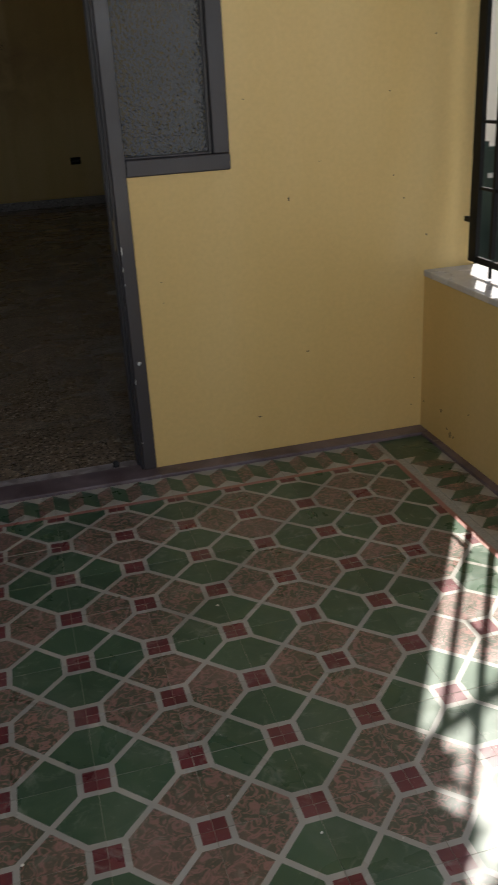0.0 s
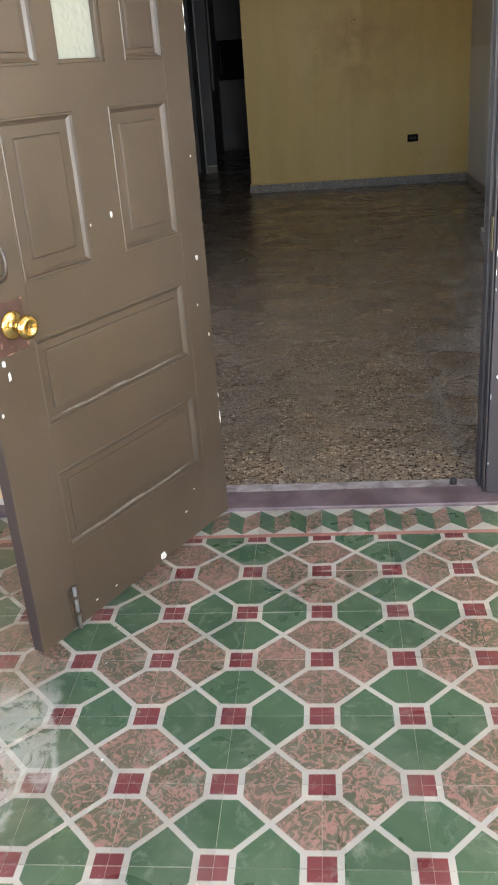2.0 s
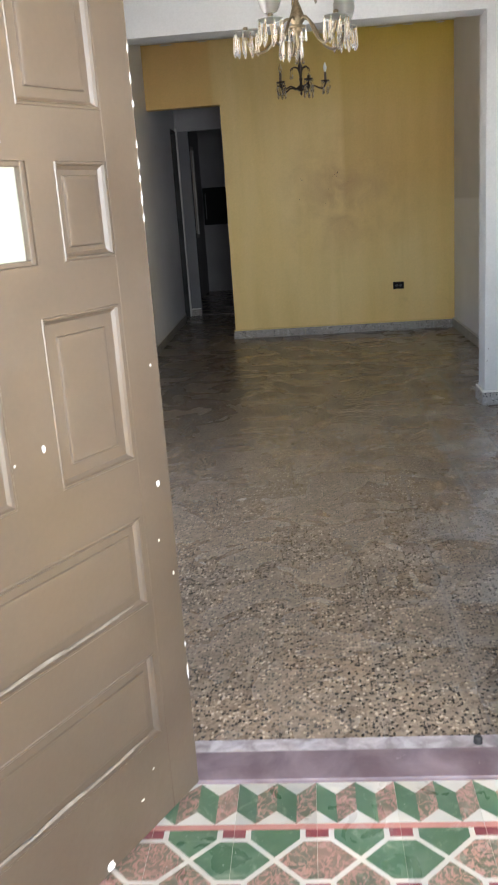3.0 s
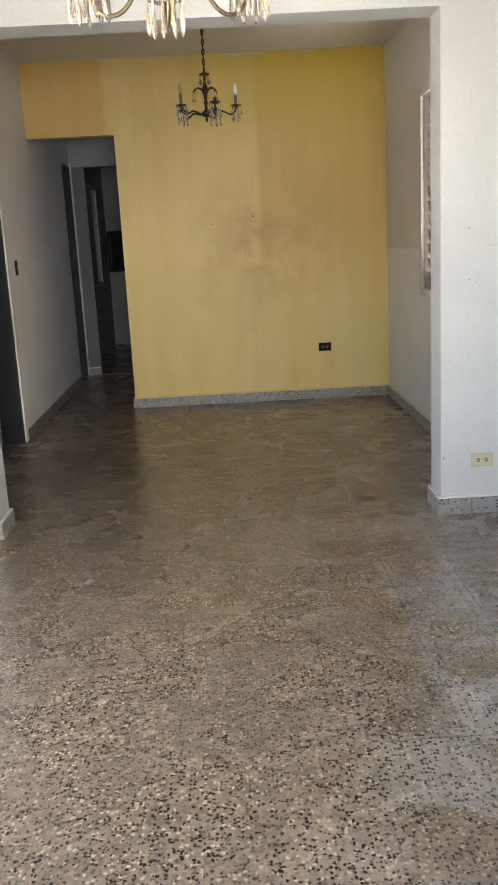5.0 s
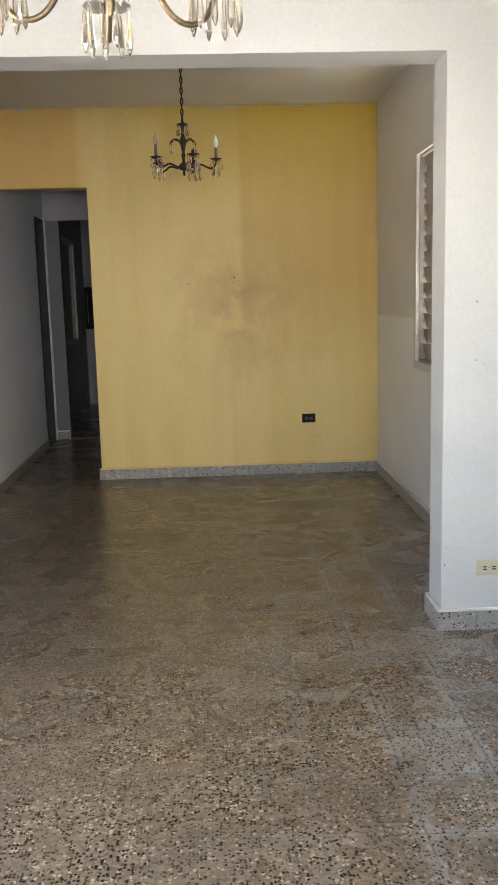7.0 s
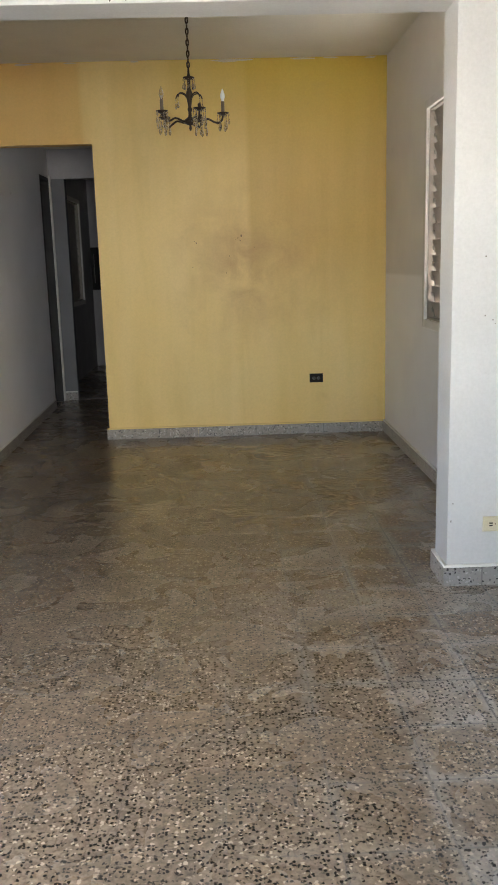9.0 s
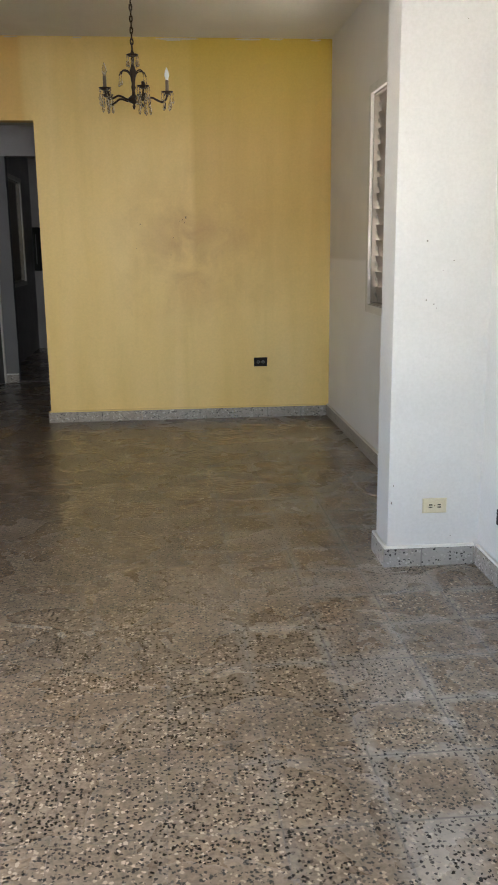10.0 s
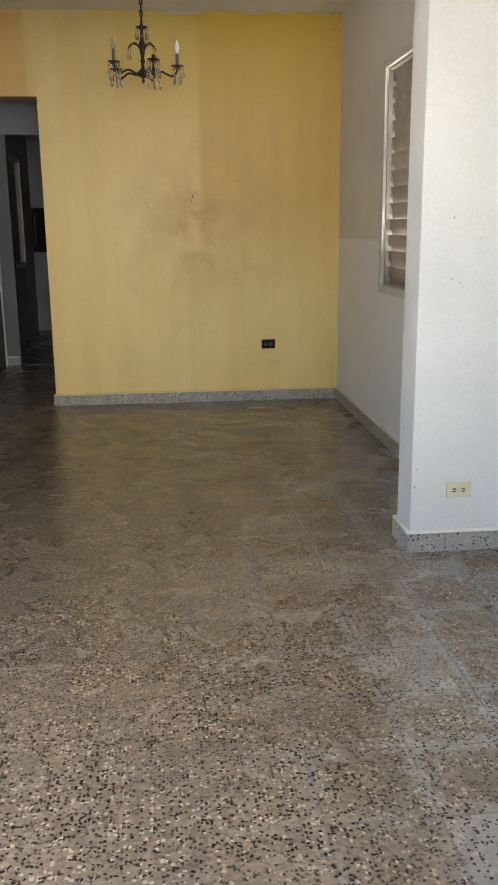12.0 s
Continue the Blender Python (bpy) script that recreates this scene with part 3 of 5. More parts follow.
# cross wall's edge as its own piece, coloured darker for the shade there
structure("post_corridor", box((XL - 0.08, 10.35, 0), (-1.4755, 10.47, 2.466)), M_CORR_SHADE, "strip of the cross wall beside the passage, shade put into its grey", "post")
structure("wall_corridor_end", boxes([((XL - 0.08, 10.35, 2.4665), (-1.475, 10.47, 2.78)), ((-1.475, 10.35, 2.466), (-0.68, 10.47, 2.78))]), M_CORR, "cross wall with an open passage, dimness put into its mauve-grey")
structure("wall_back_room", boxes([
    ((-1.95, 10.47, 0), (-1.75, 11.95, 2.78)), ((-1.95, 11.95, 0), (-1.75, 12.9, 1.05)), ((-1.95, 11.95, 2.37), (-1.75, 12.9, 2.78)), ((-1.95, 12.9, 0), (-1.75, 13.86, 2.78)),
    ((-1.95, 13.86, 0), (0.4, 14.0, 2.78)), ((0.3, 10.47, 0), (0.4, 13.86, 2.78)), ((-0.68, 10.35, 0), (0.4, 10.47, 2.78))]), M_CORR, "walls of the room behind the corridor, dimness put into their mauve-grey")
structure("ceiling_back_room", box((-0.68, 10.35, 2.78), (0.4, 14.0, 2.9)), M_CEIL, "off-white ceiling of the back room", "ceiling")
structure("wall_side_room", boxes([((-3.0, 5.2, 0), (-2.9, 7.2, ZC)), ((-2.9, 5.2, 0), (XL - 0.18, 5.3, ZC)), ((-2.9, 7.1, 0), (XL - 0.18, 7.2, ZC)), ((-3.0, 5.2, ZC), (XL - 0.18, 7.2, ZC + 0.1)), ((-3.0, 5.2, -0.2), (XL - 0.18, 7.2, -0.0005))]), M_GREYWALL, "plain walls of the dark room beside the dining room")
structure("wall_bath_room", boxes([((-2.7, 9.3, 0), (-2.6, 10.47, 2.78)), ((-2.6, 9.3, 0), (XL - 0.18, 9.4, 2.78)), ((-2.6, 10.35, 0), (-1.95, 10.47, 2.78)), ((-2.7, 9.3, 2.78), (XL - 0.18, 10.47, 2.9)), ((-2.7, 9.3, -0.2), (XL - 0.18, 10.47, -0.0005))]), M_GREYWALL, "plain walls of the dark room beside the corridor")

# marble sill on the parapet
structure("sill_parapet", boxes([((1.628, -3.7, 0.5985), (1.845, YF - 0.002, 0.622))], 0.004), M_MARBLE, "pale worn marble sill on the parapet", "sill")

# plum painted skirt along the porch walls, and the threshold
structure("trim_plum_strip", boxes([((-1.75, 0.172, -0.2), (DX0, YF, 0.012)), ((DX0, 0.172, -0.2), (DX1 + 0.048, 0.293, 0.012)), ((DX1 + 0.048, 0.172, -0.2), (1.632, YF, 0.012)), ((1.602, -3.5, -0.2), (1.632, 0.172, 0.012))], 0.003), M_PURPLE, "plum painted cement strip at the foot of the walls", "trim")
structure("threshold", box((DX0, 0.2945, -0.2), (DX1 + 0.045, 0.352, 0.009), 0.003), M_NOSING, "pale worn terrazzo nosing at the doorway", "threshold")


def skirting(name, rows, label, shear=False, bead_mat=None):
    """Terrazzo skirting with a painted bead on top; rows of x0, y0, x1, y1 outlines."""
    holder = empty(name, Matrix.Identity(4), label, "baseboard", "", "structure")
    for x0, y0, x1, y1 in rows:
        board, bead = box((x0, y0, 0), (x1, y1, 0.088), 0.002), box((x0 + 0.002, y0 + 0.002, 0.0885), (x1 - 0.002, y1 - 0.002, 0.102), 0.003)
        part("board", skewed(board) if shear else board, M_SKIRT, holder)
        part("bead", skewed(bead) if shear else bead, bead_mat or M_BEAD, holder, "painted bead")
    return holder


S = 0.02
skirting("baseboard_dining", [(-0.805 - S, YY - S, -0.02, YY), (-0.018, YY - S, 0.80, YY), (0.802, YY - S, XR - S, YY)], "grey speckled terrazzo skirting below the ochre wall", False, M_YELLOW_IN)
skirting("baseboard_right", [(XF - S, YFI + 0.02, XF, YB - S), (XR - S, YB2 + S, XR, YY)], "grey speckled terrazzo skirting along the side wall")
skirting("baseboard_pier_right", [(PX - S, YB - S, XF - S - 0.001, YB), (PX - S, YB + 0.001, PX, YB2), (PX - S, YB2 + 0.001, XR - 0.001, YB2 + S)], "grey speckled terrazzo skirting round the pier")
skirting("baseboard_pier_left", [(XL + S + 0.001, YB - S, -1.148 + S, YB), (-1.148, YB + 0.001, -1.148 + S, YB2), (XL + 0.001, YB2 + 0.001, -1.148 + S, YB2 + S)], "grey speckled terrazzo skirting round the pier")
skirting("baseboard_left", [(XL, YFI + 0.02, XL + S, YB - S - 0.001), (XL, YB2 + S + 0.002, XL + S, 5.70)], "grey speckled terrazzo skirting along the side wall")
skirting("baseboard_left_rear", [(XL, 6.70, XL + 0.014, 9.79)], "grey speckled terrazzo skirting running into the corridor", True)
skirting("baseboard_corridor_end", [(XL - 0.05, 10.35 - S, -1.475, 10.35)], "grey speckled terrazzo skirting in the corridor")


# ---- front doorway ----
def door_frame():
    f = empty("door_frame", pose(DX0, YF, 0), "slate-painted wooden door frame with chipped paint and a side light", "door frame", "", "structure")
    o = Vector((DX0, YF, 0))

    def local(rows):
        return [((a[0] - o.x, a[1] - o.y, a[2]), (b[0] - o.x, b[1] - o.y, b[2])) for a, b in rows]

    y0, y1 = YF - 0.012, YF + 0.10
    # jamb with its rebate, posts, rails
    part("jamb", boxes(local([((DX1, y0, 0.0125), (DX1 + 0.047, y1, ZH)), ((DX1 - 0.016, y0 + 0.052, 0.0125), (DX1 - 0.0005, y1, ZH)), ((DX1 - 0.008, y0 + 0.006, 0.0125), (DX1 - 0.0008, y0 + 0.044, ZH))]), 0.003), M_FRAME, f)
    part("jamb", boxes(local([((DX0 - 0.047, y0, 0.0125), (DX0, y1, ZH)), ((DX0 + 0.0005, y0 + 0.052, 0.0125), (DX0 + 0.016, y1, ZH))]), 0.003), M_FRAME, f)
    part("head", boxes(local([((DX0 - 0.047, y0, ZH + 0.0005), (0.925, y1, ZH + 0.05))]), 0.003), M_FRAME, f)
    part("side_light_rail", boxes(local([((DX1 + 0.0475, y0 + 0.001, 1.0275), (0.925, y1, 1.079))]), 0.004), M_FRAME, f)
    part("side_light_stile", boxes(local([((0.870, y0 + 0.002, 1.0795), (0.924, y1, ZH - 0.0005))]), 0.004), M_FRAME, f)
    part("glazing_bead", boxes(local([((0.860, y0 + 0.022, 1.0795), (0.8695, y0 + 0.05, ZH - 0.001)), ((DX1 + 0.0475, y0 + 0.022, 1.0795), (0.8595, y0 + 0.05, 1.087))]), 0.002), M_FRAME, f)
    pane = part("pane", box((DX1 + 0.0475 - o.x, y0 + 0.038 - o.y, 1.0875), (0.8595 - o.x, y0 + 0.044 - o.y, ZH - 0.002)), M_TEXGLASS, f, "pebbled obscure glass pane")
    pane.visible_shadow = False
    # chipped paint on the jamb
    flakes = [(0.35, 0.80, 0.0018, 0.012), (0.12, 0.84, 0.002, 0.005), (0.80, 0.78, 0.0028, 0.018), (0.74, 0.79, 0.002, 0.010), (0.69, 0.77, 0.0015, 0.006)]
    for i, (z, _, w, h) in enumerate(flakes):
        c = part("paint_chip", chip((w, h), 40 + i), M_CHIP, f, "bare white chip in the paint")
        c.matrix_basis = pose(DX1 - o.x + 0.003 + 0.001 * (i % 3), y0 - o.y - 0.0002, z, 0, 0, 180)
    c = part("paint_chip", chip((0.007, 0.007), 60, 0.003), M_CHIP, f, "white blob on the frame")
    c.matrix_basis = pose(DX1 - o.x + 0.022, y0 - o.y - 0.0002, 0.415, 0, 0, 180)
    strike = part("strike_plate", boxes([((0, 0, 0), (0.003, 0.03, 0.10))], 0.001), M_OLDBRASS, f, "worn strike plate on the jamb")
    strike.matrix_basis = pose(DX1 - o.x - 0.0115, y0 - o.y + 0.012, 0.80)
    return f


door_frame()

DOOR_H = 2.05


def front_door():
    m = pose(-0.306, 0.162, 0.0, 0, 0, math.degrees(math.atan2(-0.8835, -0.4684)))
    d = empty("front_door", m, "taupe-painted panelled wooden front door standing open, chipped at the edges", "door")
    W, T = 0.848, 0.036
    bands = [(0.016, 0.242, []), (0.242, 0.460, [(0.125, 0.70)]), (0.460, 0.584, []), (0.584, 0.80, [(0.122, 0.70)]), (0.80, 0.934, []),
             (0.934, 1.279, [(0.115, 0.343), (0.466, 0.695)]), (1.279, 1.378, []), (1.378, 1.566, [(0.109, 0.258), (0.331, 0.492), (0.548, 0.695)]),
             (1.566, 1.662, []), (1.662, 1.935, [(0.1075, 0.337), (0.458, 0.695)]), (1.935, DOOR_H, [])]
    part("lock_stile", box((0.70, -T, 0.016), (W, 0, DOOR_H), 0.001), M_DOOR, d)
    part("hinge_stile", box((0, -T, 0.016), (0.107, 0, DOOR_H), 0.001), M_DOOR, d)
    panels = []
    for z0, z1, holes in bands:
        u = 0.1072
        bm = bmesh.new()
        for a, b in holes + [(0.6998, None)]:
            if a - u > 0.002:
                add_box(bm, (u, -T + 0.0004, z0), (a, -0.0004, z1))
            u = b
        for a, b in holes:
            panels.append((a, b, z0, z1))
        if len(bm.verts):
            part("rail" if not holes else "muntin", bm, M_DOOR, d)
        else:
            bm.free()
    for a, b, z0, z1 in panels:
        b = min(b, 0.6995)
        if abs(a - 0.331) < 1e-6:
            trim = bmesh.new()
            for lo, hi in (((a, -0.03, z0), (a + 0.012, -0.004, z1)), ((b - 0.012, -0.03, z0), (b, -0.004, z1)), ((a + 0.012, -0.03, z0), (b - 0.012, -0.004, z0 + 0.01)), ((a + 0.012, -0.03, z1 - 0.01), (b - 0.012, -0.004, z1))):
                add_box(trim, lo, hi, 0.002)
            part("glazing_trim", trim, M_DOOR, d)
            g = part("pane", box((a + 0.0005, -0.024, z0 + 0.0005), (b - 0.0005, -0.018, z1 - 0.0005)), M_DOORGLASS, d, "milky translucent glass pane")
            g.visible_shadow = False
            continue
        inner = 0.034 if b - a > 0.2 else 0.026
        if z1 - z0 > 0.3:
            inner = 0.042
        rings = [(0.0, -0.0008), (0.002, 0.0010), (0.006, 0.0008), (0.009, -0.005), (0.016, -0.0105), (inner, -0.0100), (inner + 0.002, -0.0062), (inner + 0.007, -0.0055)]
        part("panel", ring_panel(a, b, z0, z1, rings), M_DOOR, d)
        part("panel_back", ring_panel(a, b, z0, z1, [(0.0, -T + 0.0008), (0.016, -T + 0.012), (inner, -T + 0.011), (inner + 0.01, -T + 0.006)]), M_DOOR, d)
    # pale strips painted where the wide panels' lower bevels catch the light
    for z0 in (0.242, 0.584):
        for i, (u, w) in enumerate([(0.22, 0.07), (0.33, 0.12), (0.45, 0.09), (0.53, 0.11), (0.61, 0.05)]):
            part("worn_edge", chip((w, 0.0022 + 0.0008 * (i % 3)), 200 + i, 0.0004), M_BEVEL_LIGHT, d, "pale highlight painted along the panel's lower bevel").matrix_basis = pose(u, -0.0052 + 0.002 * (i % 2), z0 + 0.0165 - 0.0022 * (i % 2), 41.8)
    # scraped lock area with a brass knob on either face and the latch in the edge
    part("lock_patch", ring_panel(0.716, 0.843, 0.79, 0.908, [(0, 0.0003), (0.001, 0.0014), (0.004, 0.0016)]), M_RAWWOOD, d, "scraped patch of old red paint and bare wood")
    rose = [(0, 0.0015), (0.032, 0.0015), (0.033, 0.004), (0.028, 0.008), (0.016, 0.010), (0.0125, 0.013), (0.0125, 0.030), (0.017, 0.034), (0.0255, 0.040), (0.0275, 0.048), (0.0255, 0.056), (0.021, 0.060), (0.016, 0.061), (0.013, 0.0585), (0, 0.0585)]
    k = part("knob", lathe(rose, 28), M_BRASS, d, "polished brass knob", True)
    k.matrix_basis = pose(0.757, 0, 0.853, -90)
    slot = part("key_cylinder", boxes([((-0.0045, -0.0012, 0.0586), (0.0045, 0.0012, 0.0615))], 0.0004), M_OLDBRASS, k)
    k2 = part("knob", lathe(rose, 28), M_BRASS, d, "polished brass knob", True)
    k2.matrix_basis = pose(0.757, -T, 0.853, 90)
    latch = part("latch_plate", boxes([((0, -0.030, 0.822), (0.0022, -0.006, 0.886)), ((0.0022, -0.026, 0.843), (0.011, -0.010, 0.865))], 0.0008), M_BRASS, d, "brass latch plate in the door edge")
    latch.matrix_basis = pose(W + 0.0011, 0, 0)
    part("door_edge", box((W + 0.0001, -T + 0.001, 0.017), (W + 0.001, -0.001, DOOR_H - 0.001)), M_DOOREDGE, d, "plum-brown painted edge of the leaf")
    for i, (u, z, w, h) in enumerate([(0.838, 0.905, 0.007, 0.004), (0.826, 0.908, 0.006, 0.003), (0.80, 0.909, 0.006, 0.002), (0.72, 0.906, 0.004, 0.003), (0.835, 0.793, 0.007, 0.005), (0.815, 0.789, 0.008, 0.003), (0.775, 0.790, 0.010, 0.002), (0.719, 0.80, 0.003, 0.005), (0.80, 0.84, 0.006, 0.012), (0.797, 0.815, 0.004, 0.008)]):
        part("bare_flake", chip((w, h), 230 + i, 0.0005), M_PINKWOOD, d, "pinkish flaked edge of the scraped patch").matrix_basis = pose(u, 0.0018, z)
    for z in (0.829, 0.879):
        part("screw", lathe([(0, 0), (0.003, 0), (0.002, 0.0012), (0, 0.0012)], 10), M_OLDBRASS, d).matrix_basis = pose(W + 0.0034, -0.018, z, 0, 90, 0)
    part("pull_handle", tube([(0.768, 0.0, 1.040), (0.768, 0.016, 1.034), (0.768, 0.027, 1.016), (0.768, 0.029, 0.997), (0.768, 0.027, 0.978), (0.768, 0.016, 0.961), (0.768, 0.0, 0.955)], [0.006, 0.0055, 0.005, 0.005, 0.005, 0.0055, 0.006], 10), M_DOOR, d, "painted-over pull handle", True)
    part("foot_bolt", tube([(0.725, 0.012, 0.018), (0.725, 0.012, 0.145)], 0.006, 10), M_GREYPL, d, "grimy barrel bolt near the floor", True)
    part("bolt_bracket", boxes([((0.713, 0.0002, 0.048), (0.738, 0.004, 0.135)), ((0.716, 0.004, 0.062), (0.735, 0.0205, 0.070)), ((0.716, 0.004, 0.112), (0.735, 0.0205, 0.120))], 0.001), M_DOOR, d)
    for z in (0.25, 1.05, 1.8):
        part("hinge", boxes([((0.002, -T - 0.003, z), (0.03, -T - 0.0005, z + 0.09)), ((0.0, -T - 0.014, z - 0.003), (0.011, -T - 0.003, z + 0.093))], 0.001), M_FRAME, d)
    marks = [(0.045, 0.855, 0.008, 0.008), (0.381, 1.032, 0.0045, 0.008), (0.35, 0.030, 0.016, 0.013), (0.412, 1.60, 0.027, 0.017), (0.02, 0.62, 0.003, 0.006), (0.062, 0.72, 0.003, 0.004), (0.03, 1.13, 0.0025, 0.004),
             (0.79, 0.74, 0.004, 0.012), (0.80, 0.775, 0.006, 0.009), (0.83, 0.66, 0.004, 0.005), (0.56, 0.05, 0.004, 0.002), (0.64, 0.052, 0.005, 0.002), (0.22, 0.115, 0.006, 0.002), (0.17, 0.17, 0.004, 0.0015), (0.46, 1.02, 0.002, 0.003)]
    for i, (u, z, w, h) in enumerate(marks):
        part("paint_chip", chip((w, h), 100 + i), M_CHIP, d, "bare white chip in the paint").matrix_basis = pose(u, 0.0002, z)
    for i, (z, h) in enumerate([(1.49, 0.018), (1.53, 0.012), (1.56, 0.016), (1.60, 0.010), (1.45, 0.012), (0.345, 0.028), (0.42, 0.009), (1.68, 0.01), (1.73, 0.014), (1.79, 0.012)]):
        part("paint_chip", chip((0.0024, h * 0.85), 140 + i, 0.001), M_CHIP, d, "bare white chip in the paint").matrix_basis = pose(0.0022, 0.0003, z)
    return d


front_door()

stop = link_mesh("door_stop", lathe([(0, 0), (0.016, 0), (0.017, 0.004), (0.014, 0.012), (0.0165, 0.018), (0.013, 0.026), (0.006, 0.0295), (0, 0.03)], 18), M_RUBBER, None, True)
stop.matrix_world = pose(0.443, 0.315, 0.0095) @ Matrix.Diagonal((0.75, 0.75, 0.75, 1))
tagged(stop, "small round black rubber door stop on the threshold", "door stop")


# ---- porch grille ----
def grille():
    g = empty("window_grille", pose(1.74, 0.117, 0.668), "black painted iron security grille above the parapet", "grille", "", "structure")
    L, H = 3.6, 2.58
    part("frame_bar", boxes([((-0.008, -0.05, 0), (0.008, 0.0, H))], 0.001), M_IRON, g)
    part("frame_bar", boxes([((-0.006, -L, 0), (0.006, -L + 0.05, H))], 0.001), M_IRON, g)
    part("frame_bar", boxes([((-0.006, -L + 0.05, 0), (0.006, -0.05, 0.022))], 0.001), M_IRON, g)
    part("frame_bar", boxes([((-0.006, -L + 0.05, H - 0.03), (0.006, -0.05, H))], 0.001), M_IRON, g)
    n = 27
    post = None
    for i in range(1, n):
        y = -0.012 - i * (L / n)
        if post is None:
            post = part("upright", boxes([((-0.008, -0.008, 0.03), (0.008, 0.008, H - 0.03))], 0.001), M_IRON, g)
            post.matrix_basis = pose(0, y, 0)
        else:
            c = new("upright", post.data)
            c.parent, c.matrix_basis = g, pose(0, y, 0)
    rung = None
    for i in range(n - 1):
        y = -0.05 - i * (L / n)
        for z in ((0.46, 0.25) if i % 2 == 0 else (0.26, 0.95)):
            if rung is None:
                rung = part("rung", boxes([((-0.005, -0.115, -0.005), (0.005, 0.0, 0.005))]), M_IRON, g)
            c = rung if rung.parent is not None and not rung.get("set") else new("rung", rung.data)
            c.parent, c.matrix_basis = g, pose(0.0005, y - 0.004, z + 0.0006 * i)
            rung["set"] = 1
    part("bracket", boxes([((-0.006, 0.0, 0.13), (0.006, 0.04, 0.147))], 0.001), M_IRON, g)
    part("foot", tube([(0, -0.14, -0.038), (0, -0.14, 0.0)], 0.006, 8), M_IRON, g)
    part("foot", tube([(0, -2.0, -0.038), (0, -2.0, 0.0)], 0.006, 8), M_IRON, g)
    return g


grille()


# ---- ceiling lamps ----
def crystal_mesh(length, width, pear):
    """A long faceted drop hanging from the origin."""
    rows = [(0.0012, 0), (width * 0.35, -length * 0.06), (width * 0.45, -length * 0.14), (width * 0.16, -length * 0.24), (width * 0.2, -length * 0.40), (width * 0.72, -length * 0.63), (width, -length * 0.80), (width * 0.7, -length * 0.93), (0, -length)]
    bm = lathe(rows if pear else [(0.0012, 0), (width * 0.5, -length * 0.10), (width * 0.62, -length * 0.28), (width, -length * 0.76), (width * 0.6, -length * 0.90), (0, -length)], 6)
    me = bpy.data.meshes.new("crystal_drop")
    bm.to_mesh(me)
    bm.free()
    me.materials.append(M_CRYSTAL)
    return me


def drop(parent, mesh, at, spin):
    c = new("crystal_drop", mesh)
    c.parent, c.matrix_basis = parent, pose(*at, 0, 0, spin)
    return c


def eased(points, cuts=4):
    """A smooth curve through the points."""
    p = [Vector(a) for a in points]
    p = [2 * p[0] - p[1]] + p + [2 * p[-1] - p[-2]]
    out = []
    for i in range(1, len(p) - 2):
        for k in range(cuts):
            t = k / cuts
            out.append(0.5 * (2 * p[i] + (p[i + 1] - p[i - 1]) * t + (2 * p[i - 1] - 5 * p[i] + 4 * p[i + 1] - p[i + 2]) * t * t + (3 * p[i] - p[i - 1] - 3 * p[i + 1] + p[i + 2]) * t ** 3))
    return out + [p[-2]]


